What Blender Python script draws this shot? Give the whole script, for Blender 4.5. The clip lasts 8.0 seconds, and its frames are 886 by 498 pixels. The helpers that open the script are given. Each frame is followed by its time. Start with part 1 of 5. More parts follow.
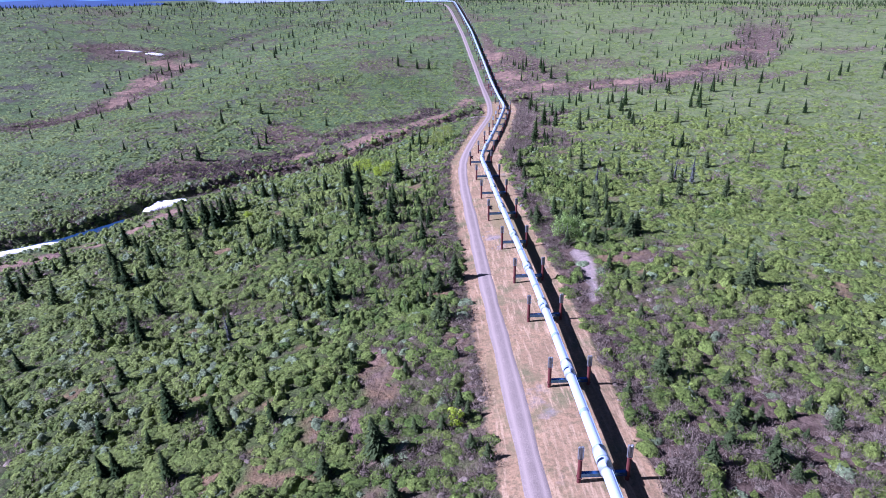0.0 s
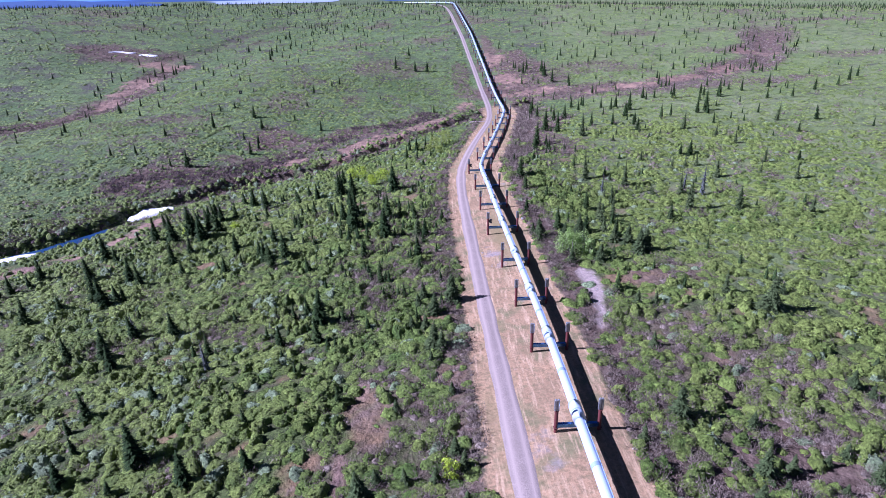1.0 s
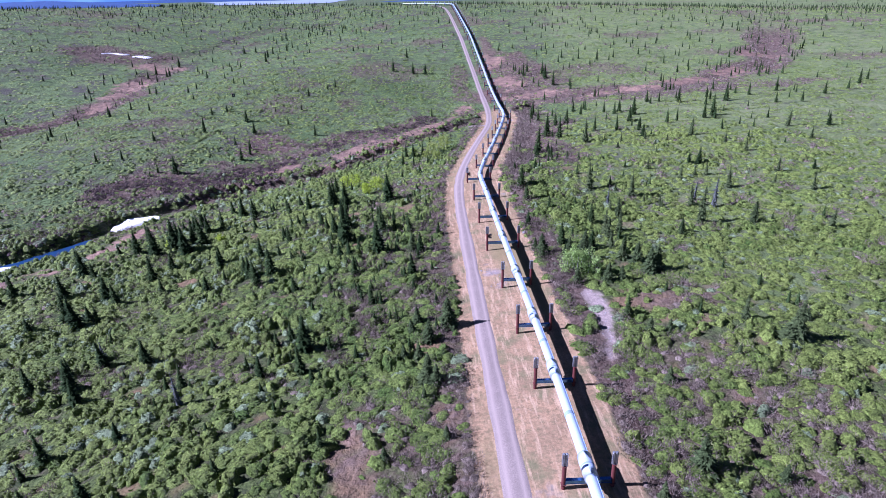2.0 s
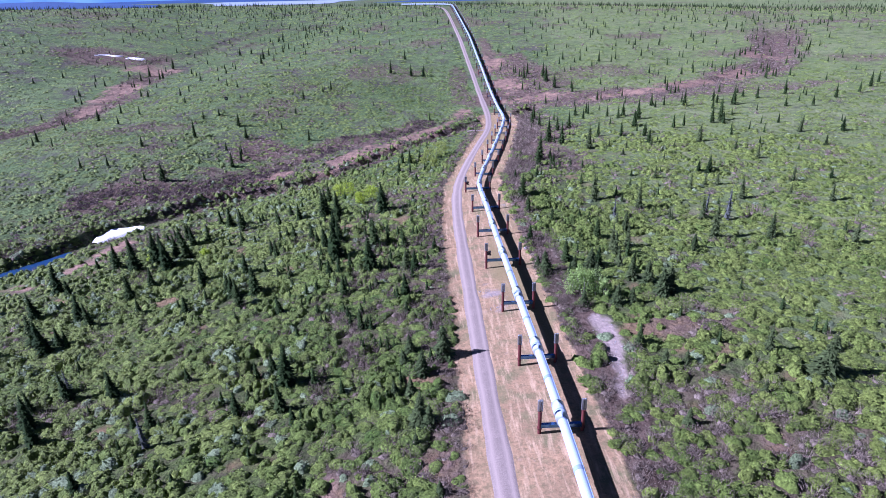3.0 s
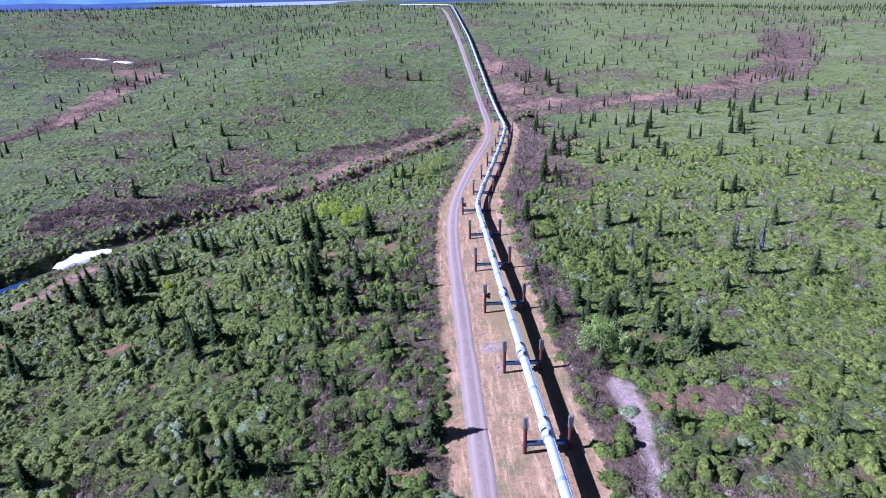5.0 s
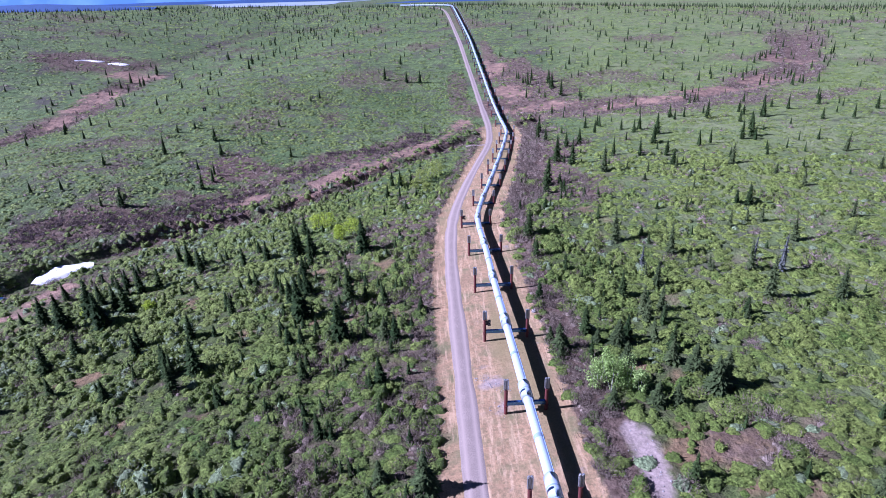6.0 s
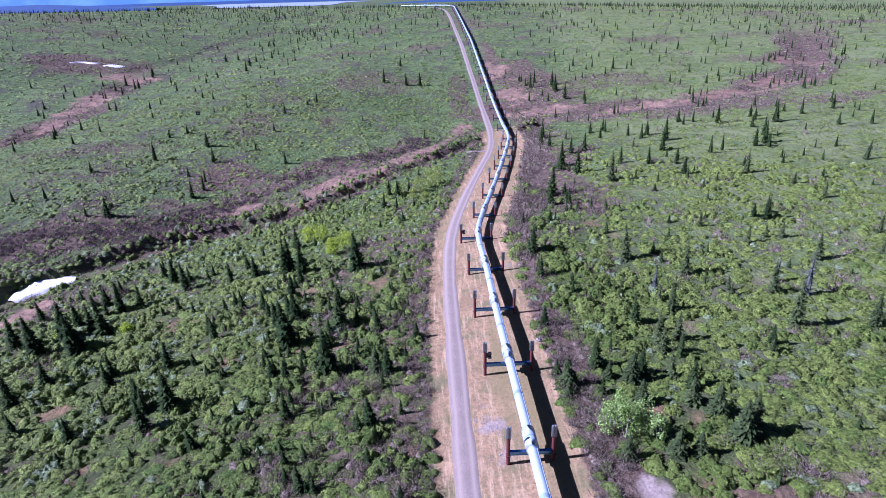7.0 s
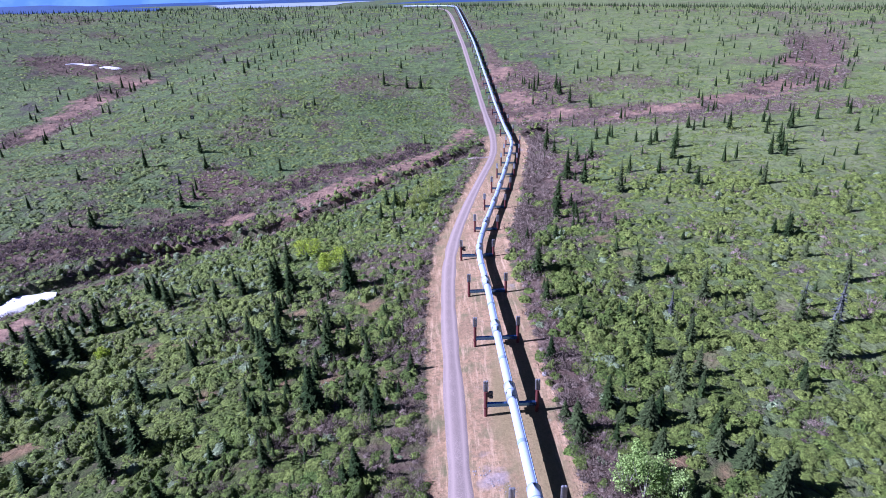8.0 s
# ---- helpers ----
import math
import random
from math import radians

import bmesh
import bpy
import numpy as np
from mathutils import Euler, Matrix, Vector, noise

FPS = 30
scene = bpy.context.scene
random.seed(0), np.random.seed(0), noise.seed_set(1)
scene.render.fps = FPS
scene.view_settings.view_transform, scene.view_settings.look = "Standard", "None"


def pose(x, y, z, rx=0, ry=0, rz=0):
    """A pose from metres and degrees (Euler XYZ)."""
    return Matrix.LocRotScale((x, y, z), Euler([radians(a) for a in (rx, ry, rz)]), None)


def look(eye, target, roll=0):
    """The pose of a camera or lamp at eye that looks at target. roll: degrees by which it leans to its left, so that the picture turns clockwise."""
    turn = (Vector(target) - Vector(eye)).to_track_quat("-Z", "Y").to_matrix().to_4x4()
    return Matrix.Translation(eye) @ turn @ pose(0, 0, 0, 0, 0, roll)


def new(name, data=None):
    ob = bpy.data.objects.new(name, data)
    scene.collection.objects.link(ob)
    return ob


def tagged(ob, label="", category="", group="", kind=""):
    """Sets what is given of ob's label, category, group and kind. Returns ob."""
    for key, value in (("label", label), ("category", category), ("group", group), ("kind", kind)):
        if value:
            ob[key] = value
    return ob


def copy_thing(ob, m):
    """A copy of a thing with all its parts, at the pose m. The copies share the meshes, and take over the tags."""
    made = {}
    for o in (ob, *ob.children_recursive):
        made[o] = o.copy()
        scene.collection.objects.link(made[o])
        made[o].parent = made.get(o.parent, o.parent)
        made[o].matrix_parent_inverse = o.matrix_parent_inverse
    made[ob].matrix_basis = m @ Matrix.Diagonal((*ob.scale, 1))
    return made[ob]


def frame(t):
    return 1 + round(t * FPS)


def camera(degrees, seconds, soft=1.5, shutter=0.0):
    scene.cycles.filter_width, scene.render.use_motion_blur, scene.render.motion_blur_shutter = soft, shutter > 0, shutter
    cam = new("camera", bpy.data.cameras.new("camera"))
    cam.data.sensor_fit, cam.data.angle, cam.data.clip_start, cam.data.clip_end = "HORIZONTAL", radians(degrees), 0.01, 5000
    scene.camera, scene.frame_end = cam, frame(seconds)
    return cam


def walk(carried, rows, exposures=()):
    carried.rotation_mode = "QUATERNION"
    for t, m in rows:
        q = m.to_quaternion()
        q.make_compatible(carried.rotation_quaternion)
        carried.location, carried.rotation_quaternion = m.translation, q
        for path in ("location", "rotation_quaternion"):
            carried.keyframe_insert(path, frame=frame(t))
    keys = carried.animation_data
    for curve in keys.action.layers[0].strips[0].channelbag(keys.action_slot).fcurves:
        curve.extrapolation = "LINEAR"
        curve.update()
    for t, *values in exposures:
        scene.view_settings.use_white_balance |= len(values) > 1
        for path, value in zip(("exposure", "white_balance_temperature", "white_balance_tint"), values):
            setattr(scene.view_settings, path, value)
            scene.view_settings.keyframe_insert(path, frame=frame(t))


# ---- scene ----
EXPOSURE, KELVIN, TINT = 1.16, 4910.0, 44.0
cam = camera(71.7, 8.0, 0.8)
# seconds, eye, heading, pitch and roll in degrees
PATH = [
    (0.0, 0.085, -4.256, 53.719, -1.247, -22.912, -1.452),
    (0.5, 0.533, 0.561, 53.524, -1.293, -22.842, -1.369),
    (1.0, 1.012, 5.385, 53.360, -1.332, -22.784, -1.312),
    (1.5, 1.520, 10.213, 53.224, -1.361, -22.738, -1.278),
    (2.0, 2.052, 15.045, 53.115, -1.382, -22.701, -1.264),
    (2.5, 2.604, 19.877, 53.030, -1.392, -22.674, -1.268),
    (3.0, 3.174, 24.708, 52.969, -1.392, -22.653, -1.286),
    (3.5, 3.757, 29.536, 52.929, -1.380, -22.639, -1.316),
    (4.0, 4.350, 34.359, 52.908, -1.356, -22.630, -1.355),
    (4.5, 4.949, 39.174, 52.906, -1.318, -22.624, -1.400),
    (5.0, 5.551, 43.981, 52.919, -1.268, -22.620, -1.448),
    (5.5, 6.151, 48.777, 52.947, -1.202, -22.618, -1.497),
    (6.0, 6.747, 53.559, 52.987, -1.122, -22.615, -1.543),
    (6.5, 7.334, 58.327, 53.038, -1.025, -22.610, -1.584),
    (7.0, 7.908, 63.078, 53.098, -0.912, -22.602, -1.617),
    (7.5, 8.468, 67.809, 53.165, -0.782, -22.590, -1.639),
    (8.0, 9.007, 72.520, 53.238, -0.633, -22.573, -1.647),
]


def flown(x, y, z, yaw, pitch, roll):
    a, b = radians(yaw), radians(pitch)
    return look((x, y, z), (x - math.sin(a) * math.cos(b), y + math.cos(a) * math.cos(b), z + math.sin(b)), roll)


walk(cam, [(t, flown(*p)) for t, *p in PATH], [(0.0, EXPOSURE, KELVIN, TINT), (8.0, EXPOSURE - 0.06, KELVIN, TINT)])

# ---- daylight ----
SUN_ELEVATION = 36.5  # the sun stands over -x
world = bpy.data.worlds.new("world")
scene.world = world
world.use_nodes = True
sky = world.node_tree.nodes.new("ShaderNodeTexSky")
sky.sky_type, sky.sun_disc = "NISHITA", False
sky.sun_elevation, sky.sun_rotation = radians(SUN_ELEVATION), radians(270)
sky.altitude, sky.air_density, sky.dust_density, sky.ozone_density = 1200, 0.65, 0.0, 2.5
background = world.node_tree.nodes["Background"]
background.inputs["Strength"].default_value = 0.023
world.node_tree.links.new(sky.outputs[0], background.inputs["Color"])
sun_data = bpy.data.lights.new("sun", "SUN")
sun_data.energy, sun_data.angle, sun_data.color = 5.0, radians(0.53), (1.0, 0.96, 0.90)
sun = new("sun", sun_data)
e = radians(SUN_ELEVATION)
sun.matrix_world = look((-200, 60, 200), (-200 + math.cos(e), 60 + 0.04, 200 - math.sin(e)))


# ---- materials ----
def ramp_mix(nt, fac, a, b):
    m = nt.nodes.new("ShaderNodeMix")
    m.data_type = "RGBA"
    for socket, v in ((m.inputs[0], fac), (m.inputs[6], a), (m.inputs[7], b)):
        if isinstance(v, bpy.types.NodeSocket):
            nt.links.new(v, socket)
        elif isinstance(v, (int, float)):
            socket.default_value = v
        else:
            socket.default_value = (*v, 1)
    return m.outputs[2]


def noise_fac(nt, scale, detail=4, lo=0.4, hi=0.6, rough=0.6, coords=None):
    tex = nt.nodes.new("ShaderNodeTexNoise")
    tex.inputs["Scale"].default_value, tex.inputs["Detail"].default_value, tex.inputs["Roughness"].default_value = scale, detail, rough
    geo = nt.nodes.new("ShaderNodeNewGeometry") if coords is None else None
    nt.links.new(coords or geo.outputs["Position"], tex.inputs["Vector"])
    r = nt.nodes.new("ShaderNodeMapRange")
    r.inputs["From Min"].default_value, r.inputs["From Max"].default_value = lo, hi
    nt.links.new(tex.outputs["Fac"], r.inputs["Value"])
    return r.outputs[0]


def bump(nt, bsdf, height, strength, distance):
    b = nt.nodes.new("ShaderNodeBump")
    b.inputs["Strength"].default_value, b.inputs["Distance"].default_value = strength, distance
    nt.links.new(height, b.inputs["Height"])
    nt.links.new(b.outputs[0], bsdf.inputs["Normal"])


def material(name, rough=0.8, metal=0.0, colour=(0.5, 0.5, 0.5)):
    mat = bpy.data.materials.new(name)
    mat.use_nodes = True
    nt = mat.node_tree
    bsdf = nt.nodes["Principled BSDF"]
    bsdf.inputs["Base Color"].default_value = (*colour, 1)
    bsdf.inputs["Roughness"].default_value, bsdf.inputs["Metallic"].default_value = rough, metal
    return mat, nt, bsdf


def mottled(name, a, b, scale, rough=0.8, metal=0.0, fine=None, bumpy=0.0, distance=0.02):
    """Two colours in patches, with finer grain over them."""
    mat, nt, bsdf = material(name, rough, metal)
    c = ramp_mix(nt, noise_fac(nt, scale), a, b)
    f = noise_fac(nt, fine or scale * 9, lo=0.3, hi=0.7)
    c = ramp_mix(nt, f, [v * 0.8 for v in a], c)
    nt.links.new(c, bsdf.inputs["Base Color"])
    if bumpy:
        bump(nt, bsdf, f, bumpy, distance)
    return mat


def leafy(name, a, b, glow=0.3, rough=0.55, lo=0.7, hi=1.3, sage=None, clumps=0.0, shine=0.2):
    """Leaves: tinted plant by plant and leaf by leaf, letting some light through."""
    mat, nt, bsdf = material(name, rough)
    tint = nt.nodes.new("ShaderNodeAttribute")
    tint.attribute_name = "tint"
    geo = nt.nodes.new("ShaderNodeNewGeometry")
    c = ramp_mix(nt, tint.outputs["Fac"], a, b)
    if sage:
        m = nt.nodes.new("ShaderNodeMapRange")
        m.inputs["From Min"].default_value, m.inputs["From Max"].default_value = 0.90, 0.98
        nt.links.new(tint.outputs["Fac"], m.inputs["Value"])
        c = ramp_mix(nt, m.outputs[0], c, sage)
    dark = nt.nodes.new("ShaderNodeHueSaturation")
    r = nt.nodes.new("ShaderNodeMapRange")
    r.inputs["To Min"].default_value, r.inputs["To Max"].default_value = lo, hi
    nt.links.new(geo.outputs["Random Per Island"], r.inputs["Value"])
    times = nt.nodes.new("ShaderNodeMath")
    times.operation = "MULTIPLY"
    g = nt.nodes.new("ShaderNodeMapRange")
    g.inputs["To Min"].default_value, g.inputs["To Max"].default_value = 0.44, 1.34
    # With clumps the dark grain lies in the bump's hollows, as shade in the colour.
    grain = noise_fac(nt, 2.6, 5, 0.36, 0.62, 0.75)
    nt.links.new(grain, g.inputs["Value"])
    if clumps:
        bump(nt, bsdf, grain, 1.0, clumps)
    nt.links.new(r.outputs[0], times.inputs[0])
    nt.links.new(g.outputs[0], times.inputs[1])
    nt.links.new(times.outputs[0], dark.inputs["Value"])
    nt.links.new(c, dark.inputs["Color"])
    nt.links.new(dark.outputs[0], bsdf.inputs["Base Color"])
    bsdf.inputs["Specular IOR Level"].default_value = shine
    if glow:
        tr = nt.nodes.new("ShaderNodeBsdfTranslucent")
        mix = nt.nodes.new("ShaderNodeMixShader")
        mix.inputs[0].default_value = glow
        nt.links.new(dark.outputs[0], tr.inputs["Color"])
        out = nt.nodes["Material Output"]
        nt.links.new(bsdf.outputs[0], mix.inputs[1])
        nt.links.new(tr.outputs[0], mix.inputs[2])
        nt.links.new(mix.outputs[0], out.inputs["Surface"])
    return mat


def land_material():
    mat, nt, bsdf = material("land", 0.95)
    bsdf.inputs["Specular IOR Level"].default_value = 0.1
    zone = nt.nodes.new("ShaderNodeAttribute")
    zone.attribute_name = "zone"
    sep = nt.nodes.new("ShaderNodeSeparateColor")
    nt.links.new(zone.outputs["Color"], sep.inputs[0])
    litter = ramp_mix(nt, noise_fac(nt, 0.4, 6, 0.40, 0.62), (0.042, 0.056, 0.022), (0.082, 0.078, 0.042))
    mat_green = ramp_mix(nt, noise_fac(nt, 2.4, 5, 0.38, 0.62, 0.7), (0.038, 0.056, 0.016), (0.112, 0.142, 0.046))
    litter = ramp_mix(nt, noise_fac(nt, 0.33, 6, 0.46, 0.58, 0.7), mat_green, litter)
    gap = nt.nodes.new("ShaderNodeAttribute")
    gap.attribute_name = "gap"
    soil = ramp_mix(nt, noise_fac(nt, 0.8, 6, 0.36, 0.64, 0.7), (0.240, 0.158, 0.085), (0.130, 0.095, 0.054))
    litter = ramp_mix(nt, gap.outputs["Fac"], litter, soil)
    meadow = ramp_mix(nt, noise_fac(nt, 0.022, 5, 0.35, 0.65), (0.098, 0.157, 0.056), (0.170, 0.236, 0.088))
    meadow = ramp_mix(nt, noise_fac(nt, 0.22, 6, 0.48, 0.66), meadow, (0.050, 0.068, 0.030))
    meadow = ramp_mix(nt, noise_fac(nt, 0.045, 7, 0.50, 0.62, 0.7), meadow, (0.088, 0.074, 0.070))
    meadow = ramp_mix(nt, noise_fac(nt, 1.1, 6, 0.46, 0.62, 0.78), meadow, (0.056, 0.078, 0.030))
    lime = nt.nodes.new("ShaderNodeAttribute")
    lime.attribute_name = "lime"
    fresh = ramp_mix(nt, noise_fac(nt, 0.05, 6, 0.35, 0.65), (0.140, 0.192, 0.062), (0.185, 0.214, 0.096))
    half = nt.nodes.new("ShaderNodeMath")
    half.operation = "MULTIPLY"
    nt.links.new(lime.outputs["Fac"], half.inputs[0])
    nt.links.new(noise_fac(nt, 0.16, 6, 0.32, 0.55), half.inputs[1])
    meadow = ramp_mix(nt, half.outputs[0], meadow, fresh)
    green = ramp_mix(nt, zone.outputs["Alpha"], litter, meadow)
    brown = ramp_mix(nt, noise_fac(nt, 0.5, 6), (0.088, 0.062, 0.046), (0.160, 0.116, 0.088))
    straw = ramp_mix(nt, noise_fac(nt, 0.16, 6, 0.35, 0.65), (0.36, 0.238, 0.132), (0.270, 0.182, 0.104))
    straw = ramp_mix(nt, noise_fac(nt, 1.4, 7, 0.46, 0.62, 0.75), straw, (0.185, 0.142, 0.078))
    straw = ramp_mix(nt, noise_fac(nt, 0.20, 6, 0.50, 0.66), straw, (0.165, 0.150, 0.075))
    straw = ramp_mix(nt, noise_fac(nt, 0.12, 5, 0.24, 0.36), (0.25, 0.215, 0.20), straw)
    geo = nt.nodes.new("ShaderNodeNewGeometry")
    drawn = nt.nodes.new("ShaderNodeVectorMath")
    drawn.operation = "MULTIPLY"
    drawn.inputs[1].default_value = (1.5, 0.16, 1.0)
    nt.links.new(geo.outputs["Position"], drawn.inputs[0])
    straw = ramp_mix(nt, noise_fac(nt, 1.0, 6, 0.50, 0.66, 0.7, drawn.outputs[0]), straw, (0.43, 0.305, 0.185))
    straw = ramp_mix(nt, noise_fac(nt, 0.07, 5, 0.52, 0.64, 0.6, drawn.outputs[0]), straw, (0.22, 0.175, 0.085))
    pink = ramp_mix(nt, noise_fac(nt, 0.3, 6, 0.38, 0.66), (0.31, 0.208, 0.140), (0.15, 0.102, 0.082))
    ragged = noise_fac(nt, 0.45, 6, 0.2, 0.8)

    def edge(mask, lo=0.85, hi=1.15):
        add = nt.nodes.new("ShaderNodeMath")
        add.operation = "ADD"
        nt.links.new(mask, add.inputs[0])
        nt.links.new(ragged, add.inputs[1])
        r = nt.nodes.new("ShaderNodeMapRange")
        r.inputs["From Min"].default_value, r.inputs["From Max"].default_value = lo, hi
        nt.links.new(add.outputs[0], r.inputs["Value"])
        return r.outputs[0]

    c = ramp_mix(nt, edge(sep.outputs[2], 0.65, 1.35), green, brown)
    c = ramp_mix(nt, edge(sep.outputs[1], 0.75, 1.3), c, pink)
    c = ramp_mix(nt, edge(sep.outputs[0]), c, straw)
    pit = nt.nodes.new("ShaderNodeAttribute")
    pit.attribute_name = "pit"
    stones = ramp_mix(nt, noise_fac(nt, 1.3, 6, 0.38, 0.62, 0.7), (0.235, 0.190, 0.164), (0.335, 0.272, 0.238))
    c = ramp_mix(nt, edge(pit.outputs["Fac"], 0.75, 1.4), c, stones)
    grain = noise_fac(nt, 3.0, 6, 0.25, 0.75)
    dark = nt.nodes.new("ShaderNodeHueSaturation")
    r = nt.nodes.new("ShaderNodeMapRange")
    r.inputs["To Min"].default_value, r.inputs["To Max"].default_value = 0.75, 1.2
    nt.links.new(grain, r.inputs["Value"])
    nt.links.new(r.outputs[0], dark.inputs["Value"])
    nt.links.new(c, dark.inputs["Color"])
    nt.links.new(dark.outputs[0], bsdf.inputs["Base Color"])
    rough = nt.nodes.new("ShaderNodeMath")
    rough.operation = "MULTIPLY_ADD"
    nt.links.new(noise_fac(nt, 0.28, 6, 0.25, 0.75), rough.inputs[0])
    nt.links.new(zone.outputs["Alpha"], rough.inputs[1])
    nt.links.new(noise_fac(nt, 0.9, 8, 0.2, 0.8), rough.inputs[2])
    calm = nt.nodes.new("ShaderNodeMath")
    calm.operation = "MAXIMUM"
    nt.links.new(sep.outputs[0], calm.inputs[0])
    nt.links.new(pit.outputs["Fac"], calm.inputs[1])
    keep = nt.nodes.new("ShaderNodeMapRange")
    keep.inputs["To Min"].default_value, keep.inputs["To Max"].default_value = 1.0, 0.12
    nt.links.new(calm.outputs[0], keep.inputs["Value"])
    held = nt.nodes.new("ShaderNodeMath")
    held.operation = "MULTIPLY"
    nt.links.new(rough.outputs[0], held.inputs[0])
    nt.links.new(keep.outputs[0], held.inputs[1])
    bump(nt, bsdf, held.outputs[0], 0.9, 0.55)
    return mat


def gravel_material(name, a, b):
    mat, nt, bsdf = material(name, 0.95)
    c = ramp_mix(nt, noise_fac(nt, 0.5, 5), a, b)
    c = ramp_mix(nt, noise_fac(nt, 6, 4, 0.35, 0.65), [v * 0.75 for v in a], c)
    track = nt.nodes.new("ShaderNodeAttribute")
    track.attribute_name = "track"
    c = ramp_mix(nt, track.outputs["Fac"], c, [v * 1.12 for v in b])
    nt.links.new(c, bsdf.inputs["Base Color"])
    bump(nt, bsdf, noise_fac(nt, 8, 4, 0.3, 0.7), 0.5, 0.04)
    return mat


LAND = land_material()
GRAVEL = gravel_material("track_gravel", (0.226, 0.180, 0.152), (0.278, 0.224, 0.190))
# the jacket's bluish base colour includes the sky that the zinc would mirror
ZINC = mottled("sky_tinted_jacket_zinc", (0.58, 0.70, 0.88), (0.53, 0.65, 0.83), 0.8, 0.34, 0.3, bumpy=0.02)
BAND = mottled("dull_band", (0.30, 0.40, 0.56), (0.25, 0.34, 0.48), 1.5, 0.5, 0.2)
# grey zinc in itself; the blue is sky reflection put into the colour
BEAM = mottled("sky_tinted_beam_zinc", (0.13, 0.27, 0.54), (0.09, 0.20, 0.42), 1.2, 0.25, 0.9)
RUST = mottled("rusted_steel", (0.130, 0.028, 0.024), (0.085, 0.022, 0.020), 2.0, 0.8, 0.0, bumpy=0.2)
FIN = mottled("aluminium_fin", (0.62, 0.64, 0.66), (0.52, 0.54, 0.56), 3.0, 0.4, 0.8)
BLACK = mottled("black_box", (0.02, 0.02, 0.022), (0.03, 0.03, 0.032), 5.0, 0.6)
PALE = mottled("pale_board", (0.7, 0.7, 0.68), (0.6, 0.6, 0.58), 5.0, 0.7)
BARK = mottled("bark", (0.10, 0.075, 0.06), (0.06, 0.045, 0.038), 6.0, 0.9)
PALE_BARK = mottled("pale_bark", (0.45, 0.43, 0.38), (0.34, 0.32, 0.28), 6.0, 0.8)
STONE = mottled("pale_stone", (0.30, 0.28, 0.265), (0.22, 0.205, 0.195), 3.0, 0.9, bumpy=0.3)
SNOW = mottled("old_snow", (0.86, 0.87, 0.88), (0.74, 0.75, 0.76), 0.6, 0.6, bumpy=0.3, distance=0.1)
WATER, wnt, wb = material("creek_water", 0.3, 0.0, (0.015, 0.05, 0.12))
wb.inputs["Specular IOR Level"].default_value = 0.3
bump(wnt, wb, noise_fac(wnt, 1.2, 4, 0.3, 0.7), 0.15, 0.05)
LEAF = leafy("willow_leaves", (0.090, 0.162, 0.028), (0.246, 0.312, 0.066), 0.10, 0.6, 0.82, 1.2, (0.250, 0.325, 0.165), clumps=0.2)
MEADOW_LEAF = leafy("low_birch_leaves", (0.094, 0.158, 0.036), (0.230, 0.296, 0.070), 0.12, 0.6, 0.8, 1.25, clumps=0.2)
DARK_TWIG = leafy("dark_bank_twigs", (0.058, 0.044, 0.043), (0.112, 0.086, 0.082), 0.1, 0.85, shine=0.05)
TWIG = leafy("bare_willow_twigs", (0.132, 0.106, 0.082), (0.228, 0.188, 0.148), 0.12, 0.85, shine=0.05)
LIME = leafy("young_yellow_leaves", (0.37, 0.49, 0.035), (0.45, 0.56, 0.06), 0.35)
BIRCH = leafy("birch_leaves", (0.29, 0.37, 0.07), (0.37, 0.44, 0.11), 0.35)
POPLAR = leafy("poplar_leaves", (0.25, 0.38, 0.09), (0.34, 0.46, 0.15), 0.35)
NEEDLE = leafy("spruce_needles", (0.020, 0.040, 0.012), (0.042, 0.068, 0.020), 0.0, 0.85, shine=0.08)
FIR_PALE = leafy("young_spruce_needles", (0.052, 0.078, 0.028), (0.085, 0.114, 0.042), 0.12, 0.85, shine=0.1)
GREY_FIR = leafy("dead_spruce_needles", (0.075, 0.085, 0.076), (0.11, 0.122, 0.11), 0.0, 0.9)
STALK = leafy("dry_grass", (0.26, 0.18, 0.09), (0.36, 0.25, 0.15), 0.2, 0.9)
# the forest's blue is distance haze, mixed into its base colour
HAZED_FOREST = mottled("hazed_far_forest", (0.010, 0.050, 0.16), (0.016, 0.065, 0.20), 0.02, 0.95)
# these hills carry the haze as plain blue colour, with no air between
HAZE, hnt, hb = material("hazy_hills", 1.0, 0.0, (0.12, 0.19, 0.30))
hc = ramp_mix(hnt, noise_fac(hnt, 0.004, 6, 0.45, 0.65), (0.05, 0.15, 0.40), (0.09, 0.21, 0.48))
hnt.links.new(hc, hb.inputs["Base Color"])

# ---- the lie of the land ----
# spot heights of the land: x, y, z
NEAR = [(-38, 74, -5), (-66, 107, -8.5), (-57, 76, -8), (-24, 76, -2), (-13, 87, -2.5), (-5, 64, -1.8), (5, 80, 0.4), (-38, 110, -5), (-20, 118, -3.4),
        (-59, 122, -8), (-8, 104, -2.6), (-29, 134, -4.4), (-9, 134, -2.4), (-59, 142, -9), (32, 70, 1.6), (41, 68, 0), (47, 61, -1), (75, 97, 1), (37, 95, 0.9),
        (49, 106, 2), (81, 132, 2), (57, 158, 1.5), (18, 20, 2.9), (18, 49, 2.3), (18, 68, 2.1), (18, 105, 0.3), (18, 142, -0.3), (18, 195, 0.0), (24, 231, -1.6)]
